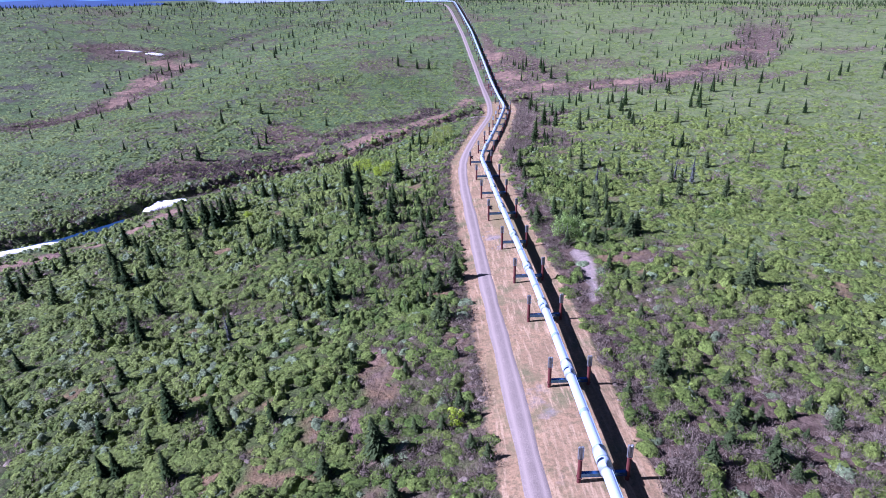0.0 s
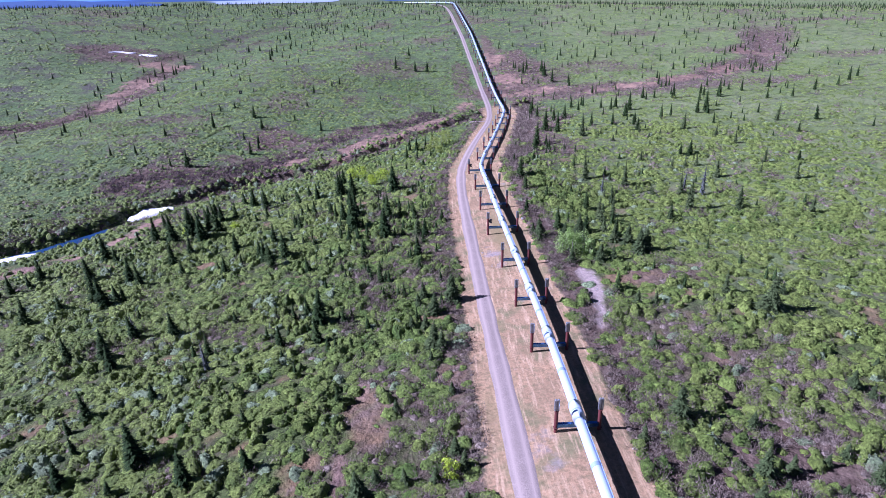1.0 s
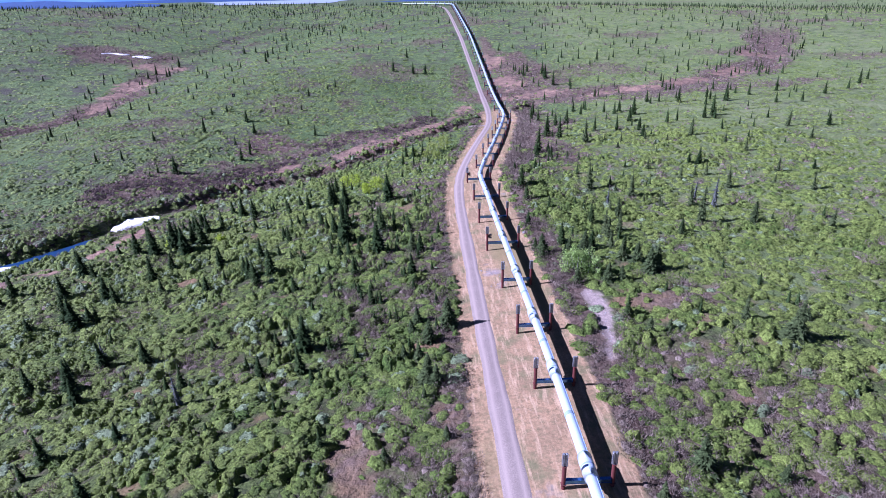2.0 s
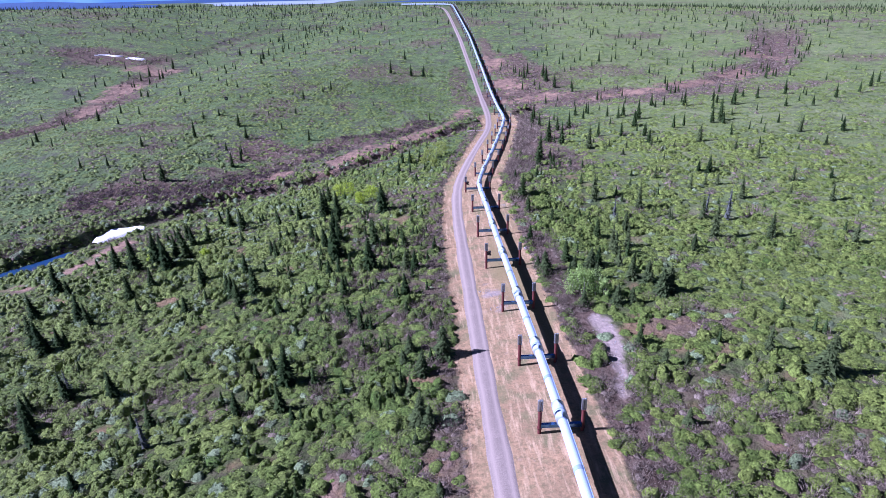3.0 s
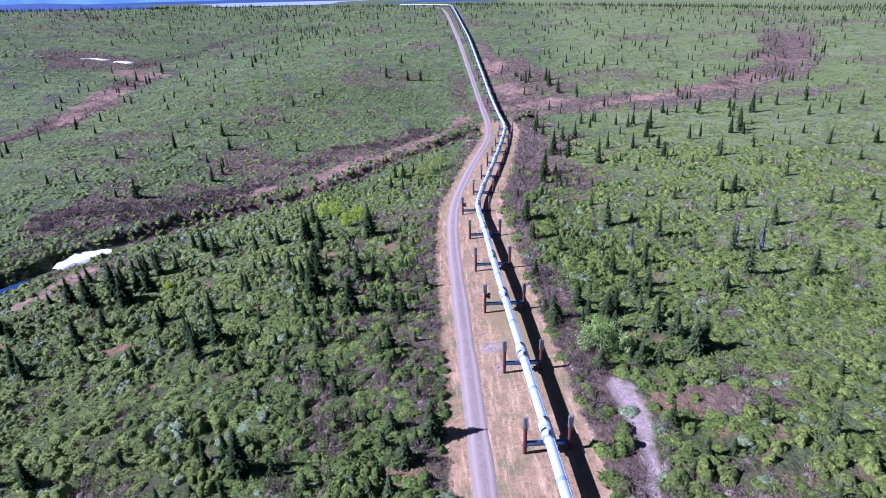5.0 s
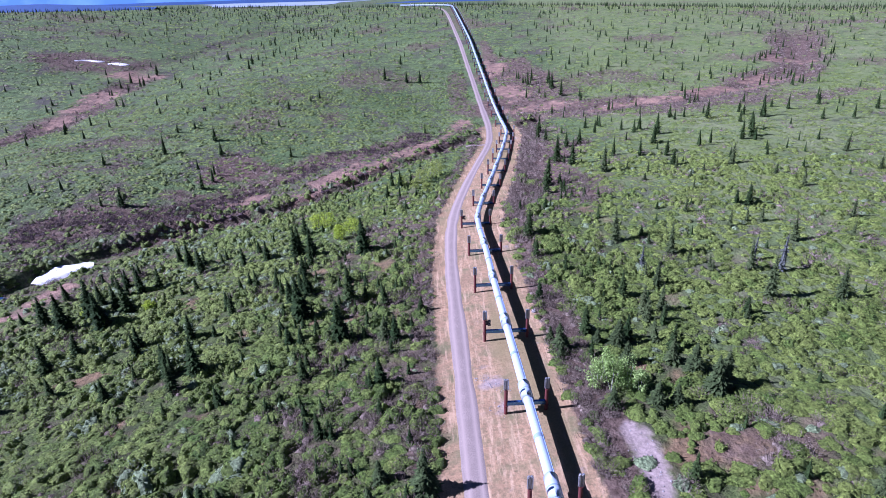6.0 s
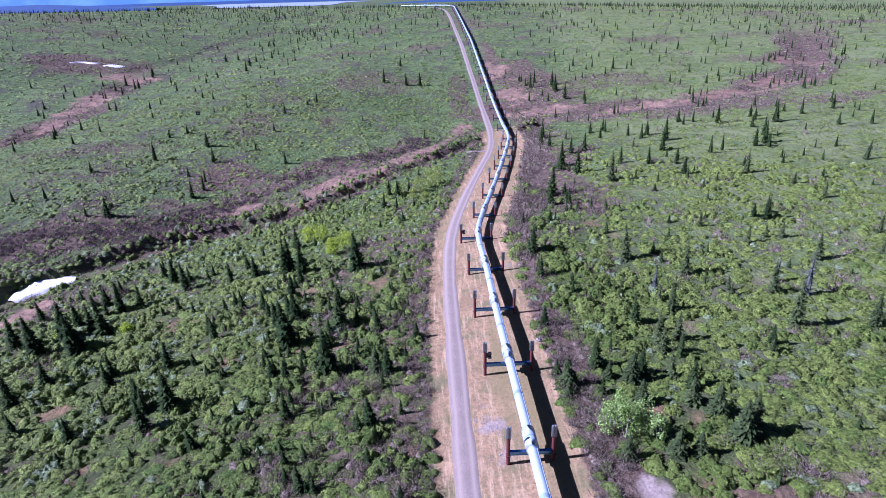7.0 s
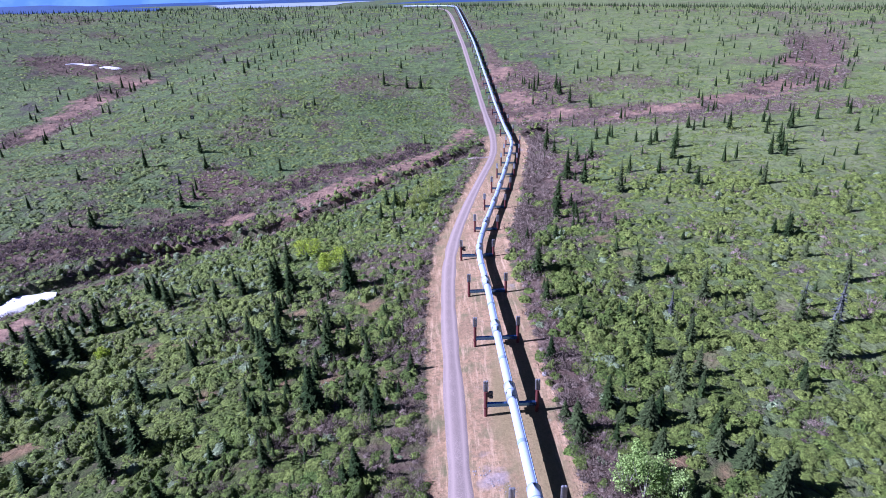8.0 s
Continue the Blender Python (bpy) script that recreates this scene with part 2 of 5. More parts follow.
MID = [(-102, 221, -15.5), (-89, 188, -13.5), (-61, 241, -13.5), (-110, 262, -6), (-110, 322, -3), (-103, 363, 2), (-39, 381, -1.5), (-24, 368, -2), (-56, 392, 3.3),
       (-198, 384, -8), (-138, 408, 1.5), (-180, 472, 1), (-183, 505, -1), (96, 215, 6), (101, 185, 4), (94, 280, 4), (136, 247, 6.5), (164, 299, 8), (80, 372, 1.8),
       (146, 385, 6), (41, 324, -5.2), (41, 389, -0.8), (41, 461, 8), (41, 543, 18), (-160, 140, -16), (-200, 230, -10), (200, 120, 6)]
FAR = [(-227, 570, 8), (-266, 569, 12), (-294, 543, 13), (-51, 482, 11.7), (-11, 515, 11), (41, 657, 26), (41, 842, 37), (96, 438, 11), (103, 593, 24), (228, 436, 12),
       (313, 530, 23), (-520, 690, 42), (-390, 830, 42), (-260, 950, 41), (-125, 690, 17), (-150, 1080, 38), (500, 800, 24), (800, 1000, 18), (300, 1100, 28), (40, 1100, 34),
       (-700, 400, 20), (-500, 100, -15), (500, 150, 12), (0, -300, 4), (-400, -300, -10), (400, -300, 8), (-900, 900, 44), (900, 300, 15), (-555, 935, 43), (-450, 985, 42)]
SPOTS = np.array(NEAR + MID + FAR, float)
n = len(SPOTS)
xy = SPOTS[:, :2] / 100
dist = np.linalg.norm(xy[:, None] - xy[None], axis=2)
A = np.zeros((n + 3, n + 3))
A[:n, :n] = dist ** 2 * np.log(dist + 1e-9) + np.eye(n) * 0.02
A[:n, n:] = np.c_[np.ones(n), xy]
A[n:, :n] = A[:n, n:].T
WEIGHTS = np.linalg.solve(A, np.r_[SPOTS[:, 2], 0, 0, 0])


def lattice(i, j, seed):
    h = (i * 374761393 + j * 668265263 + seed * 974634777) & 0x7FFFFFFF
    h = ((h ^ (h >> 13)) * 1274126177) & 0x7FFFFFFF
    return ((h ^ (h >> 16)) & 0xFFFF) / 65535.0


def patches(x, y, size, seed=0, octaves=3):
    """Smooth random values from 0 to 1, with lumps about size metres wide."""
    x, y = np.asarray(x, float), np.asarray(y, float)
    total, weight = 0.0, 0.0
    for o in range(octaves):
        u, v = x / size * 2 ** o, y / size * 2 ** o
        i, j = np.floor(u).astype(np.int64), np.floor(v).astype(np.int64)
        fu, fv = u - i, v - j
        fu, fv = fu * fu * (3 - 2 * fu), fv * fv * (3 - 2 * fv)
        a = lattice(i, j, seed + o) * (1 - fu) + lattice(i + 1, j, seed + o) * fu
        b = lattice(i, j + 1, seed + o) * (1 - fu) + lattice(i + 1, j + 1, seed + o) * fu
        total, weight = total + (a * (1 - fv) + b * fv) * 0.5 ** o, weight + 0.5 ** o
    return total / weight


def off_line(x, y, line):
    """Distance of points from a bent line."""
    x, y = np.asarray(x, float), np.asarray(y, float)
    best = np.full(x.shape, 1e9)
    for (ax, ay, *_), (bx, by, *_) in zip(line, line[1:]):
        dx, dy = bx - ax, by - ay
        k = np.clip(((x - ax) * dx + (y - ay) * dy) / (dx * dx + dy * dy), 0, 1)
        best = np.minimum(best, np.hypot(x - ax - k * dx, y - ay - k * dy))
    return best


def side_of(x, line):
    """The line's x at the height y of each point, for lines that run along y."""
    pts = np.array([(p[1], p[0]) for p in line])
    return np.interp(x, pts[:, 0], pts[:, 1])


def smooth(v, lo, hi):
    v = np.clip((np.asarray(v, float) - lo) / (hi - lo), 0, 1)
    return v * v * (3 - 2 * v)


ROAD = [(11.2, -60), (11.1, 48), (11.0, 75), (10.9, 110), (10.8, 150), (10.7, 178), (12.2, 204), (17.6, 237), (24.6, 271), (32.3, 306), (35.2, 335), (35.4, 358), (34.8, 416),
        (34.0, 496), (33.1, 614), (32.5, 757), (29.0, 835), (14.0, 900), (-30.0, 990)]
PIPE = [(18.3, -7, 5.2), (18.4, 11, 5.0), (18.5, 30, 4.7), (18.7, 49, 4.4), (18.9, 67.5, 4.05), (19.2, 87.5, 3.4), (19.1, 104, 3.0), (18.8, 122, 2.85), (18.5, 141.5, 2.7),
        (18.3, 159.5, 2.4), (18.4, 177.4, 2.05), (17.8, 195.2, 1.85), (21.1, 213, 1.2), (25, 231.2, 0.65), (28.7, 249.5, 0.1), (32.2, 267.5, -0.6), (35.5, 285.3, -1.5),
        (38.6, 303, -2.4), (41.3, 320, -3.0)]
CREEK = [(-190, 124), (-130, 168), (-117, 178), (-110, 188), (-105, 200), (-99.5, 212), (-91, 219.5), (-84, 224.5), (-77, 231), (-67, 239), (-55, 243), (-43, 247), (-31, 255), (-19.5, 268), (-8, 283), (10.5, 302), (25, 321), (60, 345)]
SIDE_CREEK = [(-215, 330), (-192, 371), (-193, 392), (-188, 410), (-193, 439), (-203, 520), (-215, 560), (-190, 600), (-178, 668), (-150, 728), (-102, 735)]
RIGHT_DRAW = [(44, 372), (62, 368), (82, 352), (106, 347), (126, 336), (156, 357), (186, 378), (213, 400), (241, 456), (276, 518), (300, 580), (322, 660)]


SLOPE = [(-116, 233), (-98, 241), (-86, 243), (-73, 252), (-59, 266), (-48, 279), (-35, 296), (-18, 303), (3, 325)]


def broad(x, y):
    x, y = np.asarray(x, float) / 100, np.asarray(y, float) / 100
    out = WEIGHTS[-3] + WEIGHTS[-2] * x + WEIGHTS[-1] * y
    for (px, py, _), w in zip(SPOTS, WEIGHTS):
        r2 = (x - px / 100) ** 2 + (y - py / 100) ** 2 + 1e-12
        out = out + w * 0.5 * r2 * np.log(r2)
    return out


def ground(x, y):
    """Height of the land."""
    x, y = np.asarray(x, float), np.asarray(y, float)
    r = np.hypot(x, y)
    far = smooth(r, 1050, 1500)
    z = broad(x * np.minimum(1, 1250 / np.maximum(r, 1)), y * np.minimum(1, 1250 / np.maximum(r, 1)))
    z = z * (1 - far) + far * 29
    road = off_line(x, y, ROAD)
    strip = off_line(x, y, PIPE_LINE)
    wild = smooth(np.minimum(road - 2, strip - 5), 0, 6)
    near = 1 - smooth(r, 500, 1000)
    z = z + wild * ((patches(x, y, 5, 3) - 0.5) * 0.7 + (patches(x, y, 34, 8, 2) - 0.5) * 1.6 * near)
    creek = off_line(x, y, CREEK)
    bed = np.array(CREEK, float)
    north = y > np.interp(x, bed[:, 0], bed[:, 1])
    lower = 1 - smooth(x, -82, -62)
    off = creek - 2.2 * lower + 3 * (patches(x, y, 9, 21) - 0.5)
    z = z - wild * 2.4 * (1 - smooth(off, 1.3 + 0.9 * lower, np.where(north, 3.6, 4.0) + lower * 1.5))
    z = z + wild * north * lower * 0.4 * smooth(off, 2.6, 5.5) * (1 - smooth(creek, 10, 34))
    side = np.minimum(off_line(x, y, SIDE_CREEK), off_line(x, y, RIGHT_DRAW))
    z = z - wild * 1.6 * (1 - smooth(side + 4 * (patches(x, y, 12, 27) - 0.5), 2, 10))
    return z


# far run of the line: every 18.3 m up the hill, then round the crest
PIPE_LINE = [(p[0], p[1]) for p in PIPE] + [(41.0, 842.0), (22.0, 905.0), (-30.0, 985.0)]
for k in range(1, 29):
    y = 320 + 18.3 * k
    PIPE.append((41.0, y, float(broad(41.0, y)) + 2.4))
for x, y in ((40.0, 846.0), (34.0, 868.0), (22.0, 886.0), (8.0, 904.0), (-8.0, 922.0), (-24.0, 940.0)):
    PIPE.append((x, y, float(broad(x, y)) + 2.4))


# ---- mesh helpers ----
def mesh_object(name, verts, faces, mat, parent=None, label="", shade=False):
    me = bpy.data.meshes.new(name)
    me.from_pydata([tuple(v) for v in verts], [], [tuple(f) for f in faces])
    me.materials.append(mat)
    if shade:
        me.polygons.foreach_set("use_smooth", [True] * len(me.polygons))
    me.update()
    ob = new(name, me)
    if parent:
        ob.parent = parent
    return tagged(ob, label)


def part(name, bm, mat, parent, label="", shade=False):
    me = bpy.data.meshes.new(name)
    bm.to_mesh(me)
    bm.free()
    me.materials.append(mat)
    if shade:
        me.polygons.foreach_set("use_smooth", [True] * len(me.polygons))
    ob = new(name, me)
    ob.parent = parent
    return tagged(ob, label)


def triangle_mesh(name, verts, tint, mat):
    """One mesh of loose triangles, three corners each; tint: one value for each corner."""
    me = bpy.data.meshes.new(name)
    n = len(verts)
    me.vertices.add(n)
    me.vertices.foreach_set("co", np.ascontiguousarray(verts, np.float32).ravel())
    me.loops.add(n)
    me.loops.foreach_set("vertex_index", np.arange(n, dtype=np.int32))
    me.polygons.add(n // 3)
    me.polygons.foreach_set("loop_start", np.arange(0, n, 3, dtype=np.int32))
    me.update(calc_edges=True)
    me.attributes.new("tint", "FLOAT", "POINT").data.foreach_set("value", np.ascontiguousarray(tint, np.float32))
    me.materials.append(mat)
    return me


rng = np.random.default_rng(7)


def unit(v):
    return v / np.maximum(np.linalg.norm(v, axis=-1, keepdims=True), 1e-9)


def triangles_at(centres, normals, size, long=1.0, along=None):
    """Small irregular triangles round the centres, square to the normals."""
    n = len(centres)
    seed = along if along is not None else rng.normal(size=(n, 3))
    a = unit(np.cross(normals, seed)) if along is None else unit(along)
    b = unit(np.cross(normals, a))
    size = np.broadcast_to(np.asarray(size, float), (n,))[:, None]
    j = rng.uniform(0.75, 1.25, (n, 3, 1))
    p = np.stack([centres + a * size * 0.62 * long * j[:, 0], centres - a * size * 0.34 * long * j[:, 1] + b * size * 0.5 * j[:, 1], centres - a * size * 0.34 * long * j[:, 2] - b * size * 0.5 * j[:, 2]], 1)
    return p.reshape(-1, 3)


def bush(segs, rings, leaves, size, lobes=6):
    """A shrub one metre in radius: a crown of several rounded lobes with leaves standing out of it. Corners and triangles."""
    mid = rng.uniform(0.15, 0.62, lobes)
    ang = 2 * math.pi * np.arange(lobes) / lobes + rng.normal(0, 0.35, lobes)
    lx, ly = mid * np.cos(ang), mid * np.sin(ang)
    lr, lh = rng.uniform(0.34, 0.56, lobes), rng.uniform(0.5, 1.0, lobes)
    lx[0], ly[0], lr[0], lh[0] = 0, 0, 0.55, rng.uniform(0.75, 1.0)

    def top(px, py):
        d2 = ((px[:, None] - lx) ** 2 + (py[:, None] - ly) ** 2) / lr ** 2
        return np.max(lh * np.sqrt(np.clip(1 - d2, 0, 1)), axis=1)

    a = 2 * math.pi * np.arange(segs) / segs + rng.uniform(0, 0.3, segs)
    probe = np.linspace(0.1, 1.2, 34)
    cover = top(np.outer(np.cos(a), probe).ravel(), np.outer(np.sin(a), probe).ravel()).reshape(segs, -1) > 0
    rim = np.array([probe[np.nonzero(c)[0][-1]] for c in cover])
    verts = []
    for k in range(rings):
        f = 1 - k / rings * (0.95 if rings > 2 else 1.0)
        turn = a + (0.5 * k * 2 * math.pi / segs)
        reach = np.interp(turn % (2 * math.pi), np.r_[a - 2 * math.pi, a, a + 2 * math.pi], np.r_[rim, rim, rim]) * f * (1.04 if k == 0 else 0.97)
        px, py = np.cos(turn) * reach, np.sin(turn) * reach
        z = np.full(segs, -0.05) if k == 0 else np.maximum(top(px, py), 0.12) * rng.uniform(0.88, 1.1, segs)
        verts.append(np.stack([px, py, z], 1))
    verts.append(np.array([[0, 0, float(top(np.zeros(1), np.zeros(1))[0])]]))
    verts = np.concatenate(verts) * (0.9 if leaves else 1.0)
    faces = []
    for k in range(rings - 1):
        for j in range(segs):
            p, q = k * segs + j, k * segs + (j + 1) % segs
            faces += [(p, q, p + segs), (q, q + segs, p + segs)]
    faces += [((rings - 1) * segs + j, (rings - 1) * segs + (j + 1) % segs, rings * segs) for j in range(segs)]
    extra = []
    if leaves:
        i = rng.integers(0, lobes, leaves)
        d = unit(rng.normal(size=(leaves, 3)) + (0, 0, 0.5))
        d[:, 2] = np.abs(d[:, 2])
        c = np.stack([lx[i] + d[:, 0] * lr[i], ly[i] + d[:, 1] * lr[i], d[:, 2] * lh[i]], 1) * rng.uniform(0.90, 1.10, (leaves, 1))
        extra.append(triangles_at(c, unit(d + rng.normal(size=d.shape) * 0.42), rng.uniform(0.6, 1.35, leaves) * size))
    if extra:
        extra = np.concatenate(extra)
        faces += [tuple(len(verts) + 3 * k + np.arange(3)) for k in range(len(extra) // 3)]
        verts = np.concatenate([verts, extra])
    return verts, np.array(faces)


def thicket(stems, width=0.05):
    """A leafless shrub: thin stems that fan out of one root."""
    long = stems // 4
    a = rng.uniform(0, 2 * math.pi, stems)
    lean = rng.uniform(0.1, 1.0, stems)
    d = unit(np.stack([np.cos(a) * lean, np.sin(a) * lean, np.full(stems, 0.9)], 1))
    root = np.stack([np.cos(a), np.sin(a), np.zeros(stems)], 1) * rng.uniform(0, 0.5, (stems, 1))
    length = rng.uniform(0.5, 1.0, (stems, 1))
    start = root + d * length * rng.uniform(0, 0.4, (stems, 1))
    tip = root + d * length
    twig = np.arange(stems) >= long
    fork = unit(d + rng.normal(size=d.shape) * 0.7)
    start[twig] = root[twig] + d[twig] * length[twig] * rng.uniform(0.45, 0.95, (stems - long, 1))
    tip[twig] = start[twig] + fork[twig] * rng.uniform(0.12, 0.3, (stems - long, 1))
    side = unit(np.cross(tip - start, rng.normal(size=d.shape))) * width
    return np.stack([start - side, start + side, tip], 1).reshape(-1, 3)


def sow(templates, x, y, z, radius, height):
    """All plants of a kind as one array of corners: template by template, turned and sized."""
    out, tint = [], []
    pick = rng.integers(0, len(templates), len(x))
    turn = rng.uniform(0, 2 * math.pi, len(x))
    hue = np.clip(patches(x, y, 26, 40) * 0.5 + patches(x, y, 6, 42) * 0.55 + rng.normal(0, 0.12, len(x)) - 0.05 + 0.2 * smooth(x, 30, 60), 0, 1)
    for k, t in enumerate(templates):
        i = np.nonzero(pick == k)[0]
        c, s = np.cos(turn[i])[:, None], np.sin(turn[i])[:, None]
        px = (t[None, :, 0] * c - t[None, :, 1] * s) * radius[i][:, None] + x[i][:, None]
        py = (t[None, :, 0] * s + t[None, :, 1] * c) * radius[i][:, None] + y[i][:, None]
        pz = t[None, :, 2] * height[i][:, None] + z[i][:, None]
        out.append(np.stack([px, py, pz], 2).reshape(-1, 3))
        tint.append(np.repeat(hue[i], len(t)))
    return np.concatenate(out), np.concatenate(tint)


def sow_bushes(templates, x, y, z, radius, height, hue):
    """All shrubs of a kind: corners, triangles and tints."""
    corners, faces, tint, base = [], [], [], 0
    pick = rng.integers(0, len(templates), len(x))
    turn = rng.uniform(0, 2 * math.pi, len(x))
    stretch = rng.uniform(0.8, 1.25, len(x))
    for k, (t, f) in enumerate(templates):
        i = np.nonzero(pick == k)[0]
        c, s = np.cos(turn[i])[:, None], np.sin(turn[i])[:, None]
        u, v = t[None, :, 0] * stretch[i][:, None], t[None, :, 1] / stretch[i][:, None]
        p = np.stack([(u * c - v * s) * radius[i][:, None] + x[i][:, None], (u * s + v * c) * radius[i][:, None] + y[i][:, None], t[None, :, 2] * height[i][:, None] + z[i][:, None]], 2)
        corners.append(p.reshape(-1, 3))
        faces.append((f[None] + base + (np.arange(len(i)) * len(t))[:, None, None]).reshape(-1, 3))
        tint.append(np.repeat(hue[i], len(t)))
        base += len(i) * len(t)
    return np.concatenate(corners), np.concatenate(faces), np.concatenate(tint)


def shrub_mesh(name, corners, faces, tint, mat):
    me = bpy.data.meshes.new(name)
    me.vertices.add(len(corners))
    me.vertices.foreach_set("co", np.ascontiguousarray(corners, np.float32).ravel())
    me.loops.add(faces.size)
    me.loops.foreach_set("vertex_index", np.ascontiguousarray(faces, np.int32).ravel())
    me.polygons.add(len(faces))
    me.polygons.foreach_set("loop_start", np.arange(0, faces.size, 3, dtype=np.int32))
    me.update(calc_edges=True)
    me.polygons.foreach_set("use_smooth", np.ones(len(faces), bool))
    me.attributes.new("tint", "FLOAT", "POINT").data.foreach_set("value", np.ascontiguousarray(tint, np.float32))
    me.materials.append(mat)
    return me


# ---- ground sheet ----
def spread(lo, hi, fine_lo, fine_hi, step, growth):
    mid = list(np.arange(fine_lo, fine_hi + 1e-6, step))
    up, s = [], step
    while (up[-1] if up else fine_hi) < hi:
        s *= growth
        up.append((up[-1] if up else fine_hi) + s)
    down, s = [], step
    while (down[-1] if down else fine_lo) > lo:
        s *= growth
        down.append((down[-1] if down else fine_lo) - s)
    return np.array(down[::-1] + mid + up)


GX, GY = spread(-4600, 4600, -115, 115, 1.7, 1.05), spread(-1500, 4700, 34, 330, 1.7, 1.035)
mx, my = np.meshgrid(GX, GY)
mz = ground(mx, my)
road_off, pipe_off, creek_off = off_line(mx, my, ROAD), off_line(mx, my, PIPE_LINE), off_line(mx, my, CREEK)


def zones(x, y):
    """How far each spot belongs to the dry strip, the straw-coloured flats and the bare brown willow ground."""
    road, pipe, creek = off_line(x, y, ROAD), off_line(x, y, PIPE_LINE), off_line(x, y, CREEK)
    strip = np.maximum(1 - smooth(road, 3.0, 5.0), 1 - smooth(pipe, 5.2, 7.5))
    between = (x > side_of(y, ROAD)) & (x < side_of(y, PIPE_LINE)) & (y < 900)
    strip = np.maximum(strip, between * 1.0) * (1 - 0.8 * smooth(y, 325, 350))
    below = (x - side_of(y, ROAD)) < 0
    pts = np.array(CREEK, float)
    north = y > np.interp(x, pts[:, 0], pts[:, 1])
    ragged = 12 * (patches(x, y, 26, 53) - 0.5)
    broken = patches(x, y, 11, 59)
    flats = np.where(north, (1 - smooth(creek + ragged * 0.6, 9, 15)) * smooth(creek, 1.5, 3.5), 1 - smooth(creek, 2, 4)) * smooth(broken, 0.30, 0.46) * below * smooth(x, -70, -42)
    terrace = off_line(x, y, [(-60, 252), (-49, 258), (-32, 267), (-21, 281), (-6, 299), (15, 317), (24, 350)]) + ragged * 0.9
    flats = np.maximum(flats, (1 - smooth(terrace, 3, 8)) * smooth(broken, 0.28, 0.46))
    shore = off_line(x, y, [(-124, 152), (-108, 160), (-96, 171), (-89, 184), (-88, 200)]) + ragged * 0.4
    flats = np.maximum(flats, 0.9 * (1 - smooth(shore, 3, 7)) * smooth(broken, 0.36, 0.5))
    side = off_line(x, y, SIDE_CREEK) + ragged * 1.3
    draw = off_line(x, y, RIGHT_DRAW) + ragged * 1.6
    gullies = np.minimum(side, draw * 0.8)
    for cx, cy, rx, ry in ((66, 366, 20, 6), (104, 348, 30, 7), (152, 358, 26, 10), (186, 378, 26, 10), (226, 432, 12, 18), (-208, 528, 24, 12), (-198, 452, 13, 34), (-190, 395, 10, 14), (54, 400, 9, 26), (50, 455, 8, 20)):
        flats = np.maximum(flats, 1 - smooth(np.hypot((x - cx) / rx, (y - cy) / ry) + 2.2 * (broken - 0.5), 0.6, 1.15))
    trail = off_line(x, y, [(-9, 84), (-10, 79), (-11, 66), (-12, 52), (-12, 30)])
    flats = np.maximum(flats, 0.75 * (1 - smooth(trail + 0.8 * (broken - 0.5), 0.35, 0.8)))
    flats = flats * (0.6 + 0.4 * smooth(patches(x, y, 4, 67), 0.36, 0.52))
    bare = np.where(north, (1 - smooth(creek + ragged, 10, 24)) * (0.3 + 0.6 * smooth(x, -92, -74) - 0.4 * smooth(x, -62, -48)), 1 - smooth(creek + ragged * 0.4, 4, 9))
    bare = np.maximum(bare, (1 - smooth(gullies, 7, 20)) * (1 - 0.7 * smooth(y, 470, 560)))
    slope = off_line(x, y, SLOPE) + ragged
    bare = np.maximum(bare, 0.9 * (1 - smooth(slope, 3, 12)))
    for cx, cy, rx, ry, full in ((-66, 285, 12, 16, 0.9), (-86, 245, 24, 9, 0.95), (-78, 262, 12, 6, 0.7), (-7, 130, 9, 26, 0.45), (51, 440, 5, 110, 0.8), (25, 400, 7, 70, 0.6), (74, 352, 24, 10, 0.7), (-100, 247, 16, 8, 0.8), (46, 262, 16, 52, 1), (62, 420, 24, 60, 0.9), (140, 326, 55, 14, 0.7), (-262, 560, 48, 30, 0.9), (-75, 345, 14, 20, 0.45), (-62, 560, 40, 12, 0.5), (-15, 432, 26, 18, 0.5),
                                 (330, 560, 50, 18, 0.6), (50, 55, 30, 15, 1), (47, 115, 8, 7, 0.6)):
        bare = np.maximum(bare, full * (1 - smooth(np.hypot((x - cx) / rx, (y - cy) / ry) + 1.5 * (broken - 0.5), 0.6, 1.25)))
    bare = np.maximum(bare, 0.65 * (1 - smooth(np.abs(x - side_of(y, ROAD) + 5.5) + 5 * (broken - 0.5), 2, 4.5)) * (y < 330))
    bare = np.maximum(bare, (1 - smooth(np.abs(x - side_of(y, PIPE_LINE) - 9.0) + 5 * (broken - 0.5), 1.5, 4.5)) * (y < 330))
    bare = np.maximum(bare, 0.55 * smooth(patches(x, y, 40, 71), 0.60, 0.76) * (1 - smooth(x, 30, 44) * smooth(y, 105, 130) * (1 - smooth(y, 290, 320))) * (1 - 0.7 * (x < -12) * (y < 130)))
    bare = np.maximum(bare, 0.45 * (1 - smooth(np.hypot((x + 4) / 10, (y - 58) / 26) + 1.2 * (broken - 0.5), 0.6, 1.1)))
    return strip, np.clip(flats, 0, 1), np.clip(bare, 0, 1)


